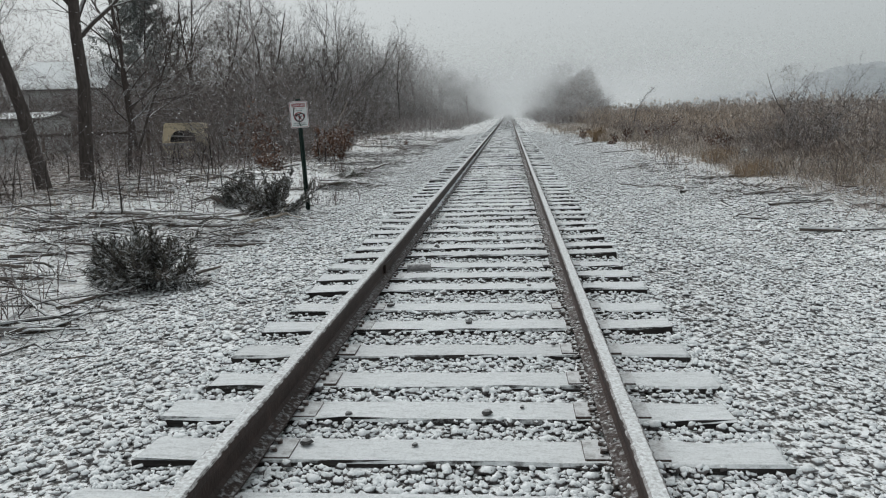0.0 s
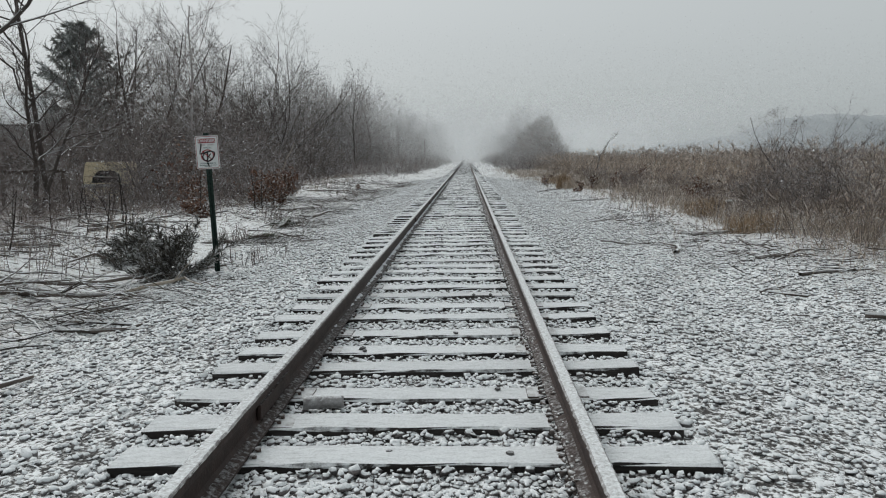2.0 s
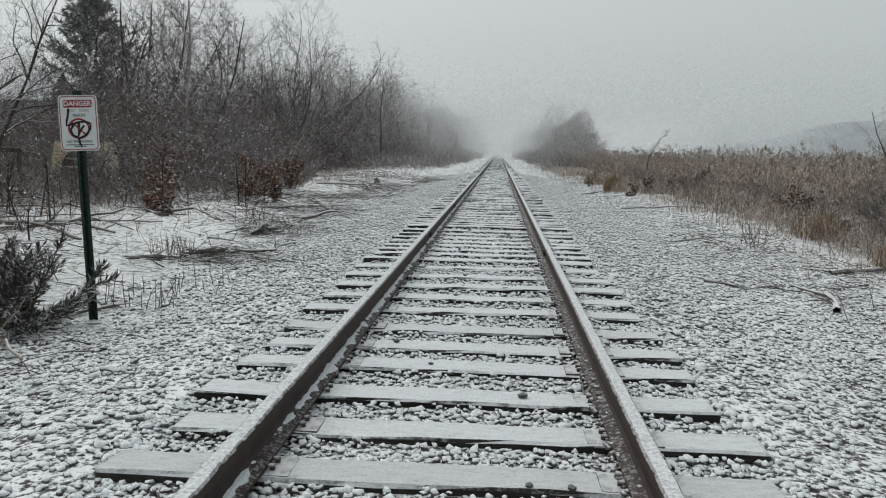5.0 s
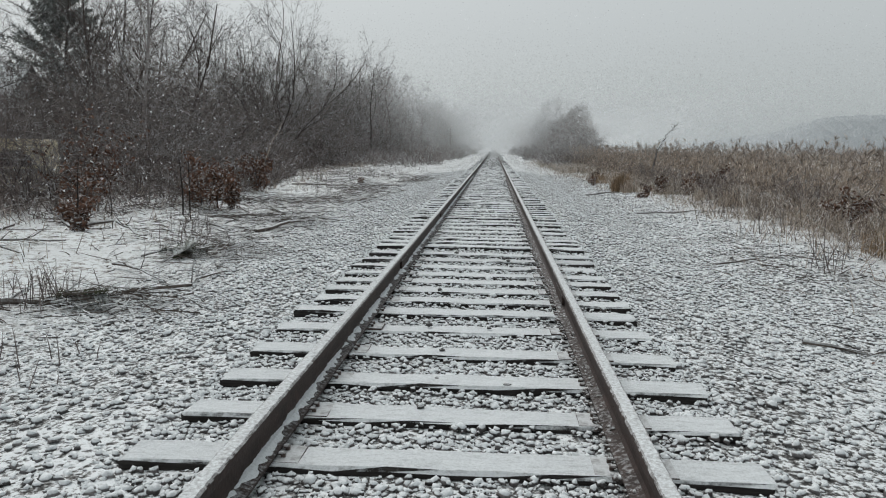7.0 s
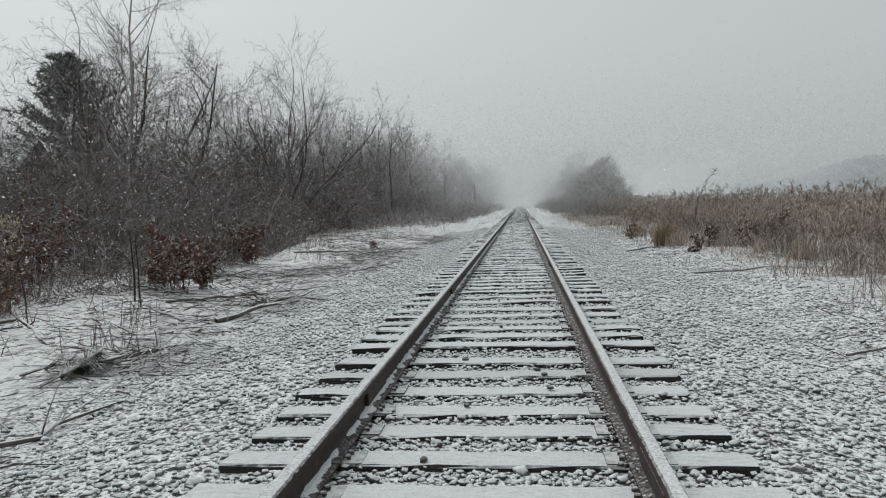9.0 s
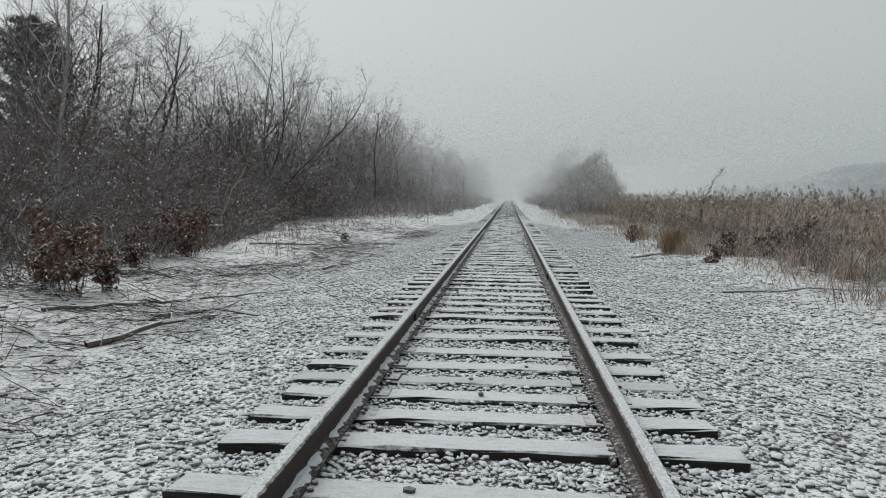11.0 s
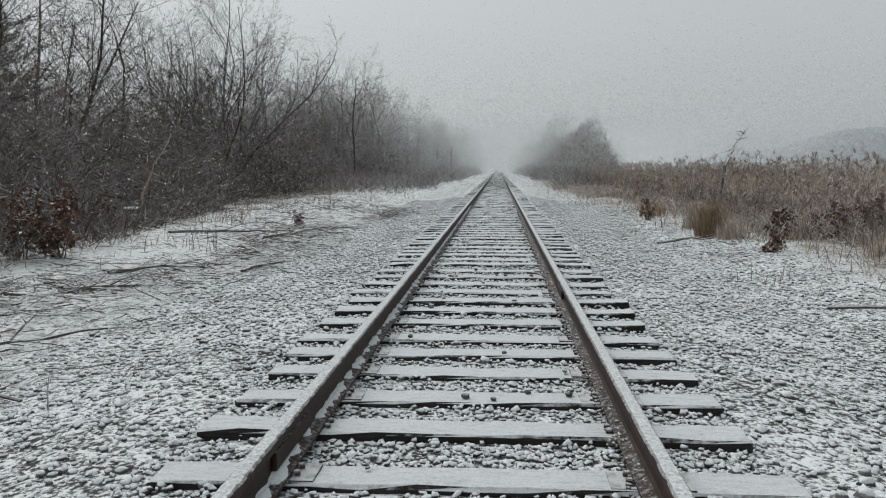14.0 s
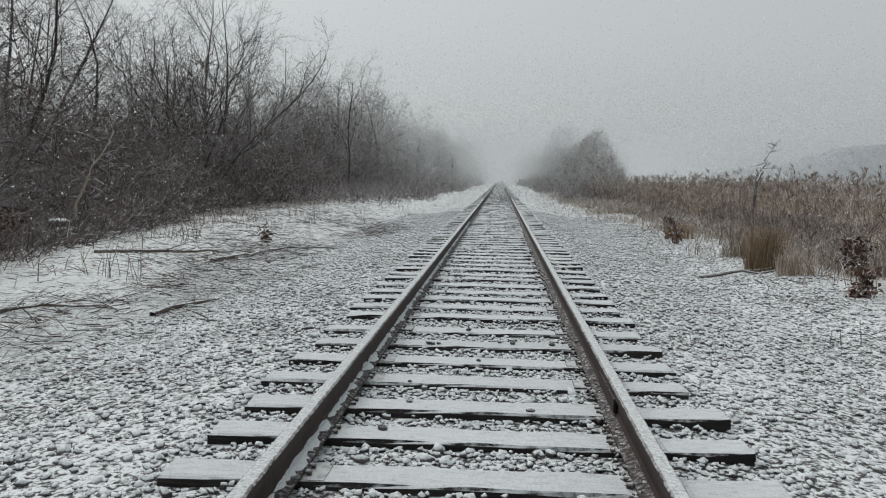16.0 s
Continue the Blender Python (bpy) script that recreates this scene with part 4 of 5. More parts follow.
M_MOSS = snowy("mossy_wood", [(0.3, (0.05, 0.06, 0.035)), (0.7, (0.12, 0.125, 0.075))], 0.5, 0.9, 0.7, 6, 5, False, 0.9, None, 0.8)


def ribbon(pts, width, y):
    """A flat painted stroke through (x, z) points, a hair before the panel."""
    V, F = [], []
    P = [Vector((x, y, z)) for x, z in pts]
    for i, p in enumerate(P):
        d = (P[min(i + 1, len(P) - 1)] - P[max(i - 1, 0)]).normalized()
        s = Vector((-d.z, 0, d.x)) * width / 2
        V += [tuple(p - s), tuple(p + s)]
        if i:
            F.append((2 * i - 2, 2 * i - 1, 2 * i + 1, 2 * i))
    return V, F


def lettering(text, size, x, z, y, material, parent, label):
    cu = bpy.data.curves.new("lettering", "FONT")
    cu.body, cu.size, cu.align_x, cu.align_y = text, size, "CENTER", "CENTER"
    cu.extrude, cu.offset = 0.0004, size * 0.02
    cu.materials.append(material)
    ob = new("lettering", cu)
    ob.parent = parent
    ob.matrix_basis = pose(x, y, z, 90)
    ob["label"] = label
    return ob


def rounded(w, h, t, r):
    b = bmesh.new()
    pts = []
    for cx, cz, a0 in ((w / 2 - r, h / 2 - r, 0), (-w / 2 + r, h / 2 - r, 90), (-w / 2 + r, -h / 2 + r, 180), (w / 2 - r, -h / 2 + r, 270)):
        for k in range(6):
            a = radians(a0 + 18 * k)
            pts.append((cx + r * math.cos(a), cz + r * math.sin(a)))
    f = b.faces.new([b.verts.new((x, 0, z)) for x, z in pts])
    g = bmesh.ops.extrude_face_region(b, geom=[f])
    bmesh.ops.translate(b, vec=(0, t, 0), verts=[v for v in g["geom"] if isinstance(v, bmesh.types.BMVert)])
    bmesh.ops.recalc_face_normals(b, faces=b.faces[:])
    return b, pts


def build_sign():
    sign = thing("warning_sign", "white railway danger sign with black graffiti on a green post", "sign", pose(-3.24, 15.43, -0.31, 0, -2.2, 6))
    # U-channel post with its flanges and row of holes, painted as dark shade discs
    b = box(0.034, 0.006, 1.98, 0.001, Matrix.Translation((0, 0.02, 0.99)), 1)
    for sx in (-1, 1):
        box(0.006, 0.032, 1.98, 0.001, Matrix.Translation((sx * 0.018, 0.006, 0.99)), 1, b)
        box(0.018, 0.006, 1.98, 0.001, Matrix.Translation((sx * 0.029, -0.008, 0.99)), 1, b)
    post = part("post", b, M_POST, sign, "dark green steel channel post")
    for k in range(34):
        part("hole", rod(0.006, 0.002, Matrix.Translation((0, 0.016, 0.12 + k * 0.055)) @ pose(0, 0, 0, 90), 8), M_HOLE, post)
    W, H, zc, yf = 0.315, 0.455, 1.715, -0.02
    b, pts = rounded(W, H, 0.004, 0.028)
    b.transform(Matrix.Translation((0, yf, zc)))
    panel = part("panel", b, M_SIGN, sign, "white metal panel with rounded corners")
    edge = [(x * 0.93, zc + z * 0.95) for x, z in pts]
    part_v = ribbon(edge + edge[:2], 0.007, yf - 0.0012)
    solid("border", *part_v, M_RED, panel, "dark red border line")
    b, _ = rounded(0.235, 0.062, 0.001, 0.012)
    b.transform(Matrix.Translation((0, yf - 0.002, zc + 0.158)))
    part("header", b, M_RED, panel, "red header band")
    lettering("DANGER", 0.056, 0, zc + 0.158, yf - 0.0036, M_SIGN, panel, "white capital letters")
    lettering("TRACKS", 0.030, 0.005, zc + 0.062, yf - 0.0015, M_PRINT, panel, "faded dark capital letters")
    lettering("NO TRESPASSING", 0.0265, 0, zc - 0.152, yf - 0.0015, M_PRINT, panel, "dark green capital letters")
    for x, z, w in ((-0.055, 0.103, 0.07), (0.05, 0.103, 0.08), (0, -0.178, 0.23), (0, -0.192, 0.10)):
        part("text_bar", box(w, 0.001, 0.007 if z < 0 else 0.022, 0, Matrix.Translation((x, yf - 0.0012, zc + z))), M_PRINT if z < 0 else M_TRIM, panel)
    ring = [(0.082 * math.cos(a * 0.2618), zc - 0.045 + 0.078 * math.sin(a * 0.2618)) for a in range(26)]
    solid("ring", *ribbon(ring, 0.016, yf - 0.0018), M_RED, panel, "red prohibition ring")
    solid("slash", *ribbon([(-0.055, zc + 0.008), (0.055, zc - 0.098)], 0.014, yf - 0.0022), M_RED, panel, "red diagonal bar")
    part("figure_bar", box(0.022, 0.001, 0.09, 0.0, Matrix.Translation((0, yf - 0.0014, zc - 0.045))), M_INK, panel, "plain dark upright mark")
    solid("graffiti", *ribbon([(-0.075, zc + 0.12), (-0.082, zc + 0.07), (-0.095, zc + 0.02), (-0.10, zc - 0.02), (-0.06, zc - 0.012), (-0.01, zc + 0.005), (0.05, zc + 0.012), (0.098, zc - 0.005),
                                (0.092, zc - 0.05), (0.055, zc - 0.10), (0.0, zc - 0.125), (-0.05, zc - 0.10), (-0.068, zc - 0.055), (-0.04, zc - 0.012)], 0.019, yf - 0.0027), M_INK, panel, "black sprayed scrawl")
    solid("graffiti", *ribbon([(0.045, zc - 0.02), (0.005, zc - 0.07), (-0.01, zc - 0.11), (0.0, zc - 0.16), (0.012, zc - 0.2)], 0.017, yf - 0.003), M_INK, panel, "black sprayed scrawl")
    for z in (0.19, -0.19):
        part("bolt", rod(0.008, 0.006, Matrix.Translation((0, yf - 0.003, zc + z)) @ pose(0, 0, 0, 90), 8), M_TRIM, panel)


build_sign()


def juniper(x, y, r, h, seed, turn=0):
    rng = random.Random(seed)
    ob = thing("juniper_bush", "low dark evergreen bush dusted with snow", "bush", at(x, y, turn), "evergreen bushes beside the track")
    V, F, NV, NF = [], [], [], []
    for k in range(46):
        a = rng.uniform(0, 6.283)
        up = rng.random() ** 1.9
        d = Vector((math.cos(a) * (1 - 0.75 * up), math.sin(a) * (1 - 0.75 * up), 0.22 + up)).normalized()
        ln = (1.2 * r * (1 - up) + h * up) * rng.uniform(0.55, 1.2)
        pts = bough(rng, d, Vector((rng.gauss(0, 0.05), rng.gauss(0, 0.05), 0)), ln, 5, 0.14, 0.03)
        tube(V, F, pts, [0.011, 0.009, 0.007, 0.005, 0.003, 0], 4)
        for j in range(62):
            f = rng.uniform(0.14, 1.0)
            i = min(int(f * 5), 4)
            q = pts[i].lerp(pts[i + 1], f * 5 - i)
            sd = off(rng, (pts[i + 1] - pts[i]).normalized(), rng.uniform(0.4, 1.0))
            sl = rng.uniform(0.06, 0.15) * (1.15 - 0.4 * f)
            for m in range(5):
                dd = off(rng, sd, rng.uniform(0.1, 0.6))
                o = q + sd * sl * m / 6
                w = dd.cross(Vector((rng.gauss(0, 1), rng.gauss(0, 1), rng.gauss(0, 1)))).normalized() * 0.0075
                b = len(NV)
                NV += [tuple(o - w), tuple(o + w), tuple(o + dd * rng.uniform(0.035, 0.08))]
                NF.append((b, b + 1, b + 2))
    solid("stem", V, F, M_BARK, ob)
    solid("foliage", NV, NF, M_NEEDLE, ob)
    return ob


juniper(-3.70, 14.95, 0.66, 0.86, 201)
juniper(-4.75, 16.3, 0.40, 0.50, 202, 40)
juniper(-3.12, 8.95, 0.50, 0.50, 203, 80)
juniper(-3.55, 9.2, 0.36, 0.42, 204, 10)


def leafy_shrub(x, y, r, h, seed, leaves=900, label="small shrub holding withered red-brown leaves"):
    rng = random.Random(seed)
    ob = thing("withered_shrub", label, "shrub", at(x, y), "shrubs with withered leaves")
    V, F, LV, LF = [], [], [], []
    tips = []
    for k in range(12):
        a = rng.uniform(0, 6.283)
        d = Vector((math.cos(a) * 0.35 * r / 0.4, math.sin(a) * 0.35 * r / 0.4, 1)).normalized()
        pts = bough(rng, d, Vector((rng.gauss(0, r * 0.3), rng.gauss(0, r * 0.3), -0.05)), h * rng.uniform(0.6, 1.05), 4, 0.15, 0.02)
        tube(V, F, pts, [0.012, 0.009, 0.007, 0.005, 0], 3)
        tips.append(pts)
        for j in range(5):
            f = rng.uniform(0.2, 0.9)
            i = min(int(f * 4), 3)
            q = pts[i].lerp(pts[i + 1], f * 4 - i)
            tw = bough(rng, off(rng, d, 0.9), q, rng.uniform(0.09, 0.22) * h, 2, 0.2, 0.08)
            tube(V, F, tw, [0.005, 0.003, 0], 3)
            tips.append(tw)
    for _ in range(leaves):
        pts = rng.choice(tips)
        i = rng.randrange(len(pts) - 1)
        q = pts[i].lerp(pts[i + 1], rng.random()) + Vector((rng.gauss(0, 0.02), rng.gauss(0, 0.02), rng.gauss(0, 0.02)))
        d = Vector((rng.gauss(0, 1), rng.gauss(0, 1), rng.gauss(-0.5, 0.7))).normalized()
        s = d.cross(Vector((rng.gauss(0, 1), rng.gauss(0, 1), rng.gauss(0, 1)))).normalized()
        n = d.cross(s) * 0.012
        ln = rng.uniform(0.06, 0.11)
        b = len(LV)
        LV += [tuple(q), tuple(q + d * ln * 0.5 + s * ln * 0.3 + n), tuple(q + d * ln), tuple(q + d * ln * 0.5 - s * ln * 0.3 + n)]
        LF += [(b, b + 1, b + 2), (b, b + 2, b + 3)]
    solid("stem", V, F, M_BRUSH, ob)
    solid("withered_leaves", LV, LF, M_LEAF, ob)
    return ob


leafy_shrub(-5.75, 28.2, 0.3, 1.5, 301, 1100)
leafy_shrub(-6.15, 28.6, 0.22, 0.8, 303, 350)
leafy_shrub(-5.45, 28.9, 0.25, 0.7, 304, 350)
leafy_shrub(-6.35, 34.0, 0.32, 1.3, 302, 950)
leafy_shrub(-6.8, 33.6, 0.25, 0.75, 305, 350)
leafy_shrub(-6.9, 25.1, 0.3, 0.6, 303, 500)
leafy_shrub(-6.2, 31.2, 0.16, 0.75, 304, 260, "slim weed holding dark withered leaves")
leafy_shrub(-6.9, 33.0, 0.14, 0.85, 305, 260, "slim weed holding dark withered leaves")
leafy_shrub(-7.6, 31.8, 0.2, 0.9, 306, 380)
leafy_shrub(-7.3, 90.0, 1.5, 2.0, 307, 2600)
leafy_shrub(-5.0, 43.0, 0.16, 0.35, 308, 200)
leafy_shrub(4.75, 36.2, 0.07, 0.55, 309, 90, "dark withered weed standing in grass")
leafy_shrub(4.55, 35.8, 0.2, 0.22, 310, 120, "dark withered weed lying in grass")
leafy_shrub(5.7, 38.6, 0.35, 0.85, 311, 260, "dark withered weed among dry grass")
leafy_shrub(4.2, 44.5, 0.12, 0.6, 312, 160, "dark withered weed standing in grass")
leafy_shrub(4.9, 48.5, 0.2, 0.7, 313, 200, "dark withered weed standing in grass")
leafy_shrub(-6.3, 23.9, 0.25, 0.5, 314, 260)
leafy_shrub(-8.0, 27.6, 0.5, 2.1, 315, 520, "tall shrub with a few withered brown leaves")
leafy_shrub(-8.8, 29.2, 0.6, 2.5, 316, 560, "tall shrub with a few withered brown leaves")
leafy_shrub(-7.2, 25.9, 0.3, 1.1, 317, 420)
leafy_shrub(-7.6, 37.6, 0.3, 1.0, 318, 420)
leafy_shrub(7.4, 39.0, 0.7, 1.3, 319, 900, "dark shrub with withered leaves before the reeds")
leafy_shrub(6.9, 27.6, 0.5, 1.0, 320, 420, "dark shrub with withered leaves before the reeds")


def weed(x, y, h, count, seed, r=0.15):
    rng = random.Random(seed)
    ob = thing("weed", "bare upright weed stalks poking through snow", "weed", at(x, y), "bare weeds")
    for _ in range(count):
        V, F = [], []
        d = Vector((rng.gauss(0, 0.22), rng.gauss(0, 0.22), 1)).normalized()
        pts = bough(rng, d, Vector((rng.gauss(0, r), rng.gauss(0, r), -0.03)), h * rng.uniform(0.5, 1.1), 3, 0.08, 0.01)
        tube(V, F, pts, [0.006, 0.005, 0.004, 0], 3)
        for _ in range(4):
            i = rng.randrange(1, 3)
            q = pts[i].lerp(pts[i + 1], rng.random())
            tube(V, F, [q, q + off(rng, d, 0.8) * rng.uniform(0.06, 0.2) * h], [0.003, 0], 3)
        solid("stalk", V, F, M_BRUSH, ob)


wr = random.Random(17)
weed(-2.95, 15.9, 0.35, 16, 399, 0.2)
weed(-2.75, 16.6, 0.3, 16, 398, 0.25)
weed(4.2, 21.95, 0.62, 12, 400, 0.12)
for k, (x, y, h, c) in enumerate(((-5.0, 14.6, 0.85, 9), (-5.5, 15.2, 0.9, 7), (-6.1, 14.4, 0.8, 8), (-3.9, 18.8, 0.4, 22), (-4.3, 19.6, 0.4, 20), (-4.1, 23.0, 0.45, 22), (-4.9, 25.0, 0.5, 16),
                                  (-3.4, 22.6, 0.35, 14), (-5.2, 36.5, 0.5, 16), (-5.9, 45.0, 0.45, 10), (-6.8, 47.5, 0.5, 9), (-3.7, 7.6, 0.35, 14), (-4.1, 8.3, 0.4, 14), (-4.6, 9.4, 0.4, 16),
                                  (-4.4, 11.0, 0.35, 12), (-5.6, 11.8, 0.55, 14), (3.55, 33.2, 0.3, 8), (-6.9, 20.6, 0.9, 16), (-7.2, 18.2, 1.0, 18), (-6.6, 16.6, 1.0, 14), (5.2, 30.0, 0.5, 16), (5.0, 26.0, 0.5, 14))):
    weed(x, y, h, c, 410 + k, 0.2)

weed(-5.4, 49.5, 0.5, 14, 440, 0.5)
weed(-7.4, 54.0, 0.6, 14, 441, 0.6)
weed(-6.2, 58.5, 0.6, 14, 442, 0.6)
weed(-8.6, 66.0, 0.7, 16, 443, 0.8)
weed(-4.6, 62.0, 0.5, 12, 444, 0.5)
weed(-7.9, 48.0, 0.6, 14, 445, 0.6)
weed(-9.3, 57.0, 0.8, 16, 446, 0.8)
for k, (x, y, h) in enumerate(((-6.1, 41.5, 0.5), (-7.0, 43.2, 0.6), (-5.6, 45.8, 0.4), (-7.6, 46.4, 0.6), (-8.4, 49.5, 0.7), (-6.4, 52.5, 0.5), (-8.9, 53.0, 0.7), (-5.2, 56.5, 0.45))):
    weed(x, y, h, 14, 450 + k, 0.28)


def tuft(x, y, h, r, count, seed, material, label):
    rng = random.Random(seed)
    V, F = [], []
    for _ in range(count):
        a, q = rng.uniform(0, 6.283), rng.random() ** 0.7 * r
        X, Y = x + q * math.cos(a), y + q * math.sin(a)
        blades(V, F, rng, X, Y, h * rng.uniform(0.45, 1.05), 0.005, 0.25)
    tagged(solid("grass_tuft", V, F, material), label, "grass", "grass tufts")


tuft(4.39, 38.95, 0.8, 0.30, 700, 500, M_TUFT, "upright tuft of orange dry grass")
tuft(4.5, 37.9, 0.45, 0.3, 300, 501, M_GRASS, "pale tuft of dead grass")
tuft(5.6, 19.6, 0.45, 0.5, 500, 502, M_TUFT, "low clump of yellow dry grass")
tuft(4.9, 41.5, 0.55, 0.5, 500, 503, M_GRASS, "pale tuft of dead grass")
tuft(4.6, 46.0, 0.5, 0.4, 300, 504, M_TUFT, "low clump of yellow dry grass")
tuft(5.9, 23.5, 0.5, 0.5, 500, 505, M_TUFT, "low clump of yellow dry grass")


def limb(points, r, seed, name="fallen_branch", label="fallen bare branch lying on snow", material=None, side=5):
    """A fallen limb through ground points given as (x, y, height above the ground)."""
    rng = random.Random(seed)
    P = [Vector((x, y, ground_z(x, y) + z)) for x, y, z in points]
    pts = []
    for a, b in zip(P, P[1:]):
        n = max(2, int((b - a).length / 0.25))
        for i in range(n):
            pts.append(a.lerp(b, i / n) + Vector((rng.gauss(0, 0.028), rng.gauss(0, 0.028), rng.gauss(0, 0.012))))
    pts.append(P[-1])
    V, F = [], []
    n = len(pts) - 1
    tube(V, F, pts, [r * (1 - 0.7 * i / n) for i in range(n + 1)], 6)
    for _ in range(side):
        i = rng.randrange(n // 3, n)
        d = off(rng, (pts[i + 1] - pts[i]).normalized(), rng.uniform(0.5, 0.9))
        d.z = abs(d.z) * 0.4
        tw = bough(rng, d.normalized(), pts[i], rng.uniform(0.25, 0.8), 3, 0.2, 0)
        tube(V, F, tw, [r * 0.35, r * 0.25, r * 0.15, 0], 3)
    return tagged(solid(name, V, F, material or M_LOG, smooth=True), label, "branch", "fallen branches")


for k, (pts, r) in enumerate((
        ([(-7.2, 14.1, 0.03), (-5.9, 14.0, 0.08), (-4.8, 14.2, 0.05), (-3.7, 14.9, 0.06), (-3.3, 16.0, 0.02)], 0.035),
        ([(-7.0, 13.0, 0.03), (-5.6, 13.6, 0.10), (-4.6, 13.7, 0.04)], 0.03), ([(-5.0, 13.5, 0.03), (-4.2, 13.4, 0.05), (-3.6, 13.5, 0.03)], 0.04),
        ([(-6.4, 12.0, 0.02), (-5.2, 12.9, 0.12), (-4.4, 13.6, 0.2)], 0.022), ([(-3.35, 9.0, 0.03), (-3.0, 9.2, 0.05), (-2.75, 9.75, 0.03)], 0.035),
        ([(-3.7, 8.2, 0.02), (-3.2, 8.8, 0.05), (-2.6, 9.0, 0.03)], 0.018), ([(-4.3, 6.9, 0.03), (-3.5, 7.4, 0.05), (-3.2, 7.6, 0.04)], 0.045),
        ([(-5.6, 10.6, 0.02), (-4.5, 11.2, 0.06), (-3.6, 11.1, 0.03)], 0.02), ([(-3.6, 11.6, 0.02), (-3.0, 11.3, 0.04), (-2.7, 11.5, 0.02)], 0.025),
        ([(-4.4, 21.3, 0.05), (-3.8, 20.7, 0.07), (-3.3, 20.2, 0.02)], 0.016), ([(-3.5, 19.2, 0.02), (-3.0, 20.0, 0.03), (-2.9, 20.9, 0.03)], 0.02),
        ([(-4.4, 18.7, 0.03), (-3.6, 19.0, 0.06), (-3.1, 19.1, 0.04)], 0.03), ([(-3.9, 22.0, 0.03), (-3.5, 22.8, 0.10), (-3.35, 23.4, 0.05)], 0.028),
        ([(-7.6, 20.6, 0.02), (-6.8, 21.4, 0.10), (-6.2, 22.2, 0.28)], 0.035), ([(-7.9, 21.5, 0.02), (-6.8, 21.6, 0.10), (-5.9, 21.2, 0.03)], 0.045),
        ([(-5.3, 27.0, 0.03), (-4.3, 28.3, 0.05), (-3.4, 29.6, 0.04)], 0.022), ([(-4.0, 27.0, 0.03), (-3.4, 27.6, 0.08), (-2.8, 27.3, 0.03)], 0.028),
        ([(-3.9, 25.5, 0.03), (-3.5, 26.3, 0.1), (-3.3, 27.4, 0.05)], 0.03), ([(-6.4, 30.2, 0.05), (-5.6, 30.6, 0.07), (-5.2, 30.5, 0.03)], 0.05),
        ([(-5.2, 33.2, 0.03), (-4.8, 34.0, 0.05), (-4.3, 34.4, 0.03)], 0.025), ([(-3.6, 34.0, 0.03), (-3.2, 35.0, 0.03)], 0.03), ([(-4.9, 31.4, 0.03), (-4.2, 32.0, 0.04)], 0.03),
        ([(-6.6, 38.5, 0.03), (-5.5, 39.5, 0.07), (-4.3, 40.5, 0.04)], 0.03), ([(-4.6, 38.5, 0.05), (-4.0, 41.0, 0.12), (-3.2, 42.0, 0.03)], 0.03),
        ([(3.6, 31.2, 0.02), (4.2, 31.0, 0.03), (5.0, 31.3, 0.04), (5.9, 31.0, 0.03)], 0.017), ([(3.2, 38.3, 0.02), (3.9, 38.5, 0.04), (4.6, 38.2, 0.05)], 0.022),
        ([(3.5, 16.8, 0.02), (3.75, 17.5, 0.04), (3.6, 18.4, 0.03)], 0.03), ([(2.5, 18.1, 0.01), (3.0, 18.0, 0.02), (3.5, 18.3, 0.01)], 0.015),
        ([(3.4, 13.0, 0.02), (3.75, 12.6, 0.02)], 0.028), ([(4.4, 19.3, 0.02), (5.4, 19.6, 0.06), (6.6, 19.2, 0.05)], 0.03), ([(4.2, 15.4, 0.02), (5.4, 15.8, 0.05)], 0.025),
        ([(3.1, 22.6, 0.02), (4.1, 22.9, 0.03), (4.9, 22.5, 0.03)], 0.011), ([(3.8, 11.4, 0.02), (4.8, 11.0, 0.04)], 0.025), ([(4.0, 13.6, 0.02), (5.2, 14.2, 0.05)], 0.02))):
    limb(pts, r * 1.3, 600 + k)
limb([(-3.95, 13.9, 0.02), (-3.55, 14.25, 0.05), (-3.3, 14.35, 0.07), (-3.0, 14.0, 0.02)], 0.03, 660, label="pale barkless branch lying on snow", material=M_PALE, side=1)
limb([(-8.5, 40.9, 0.1), (-8.2, 41.2, 1.0), (-7.75, 41.6, 2.2)], 0.035, 661, "leaning_trunk", "pale dead trunk leaning out of the brush", M_PALE, 4)
limb([(7.5, 49.9, 0.2), (7.9, 50.7, 1.5), (8.7, 52.4, 2.35), (9.5, 54.0, 2.85)], 0.05, 663, "leaning_trunk", "thin dead branch leaning over the reeds", M_BARK, 14)


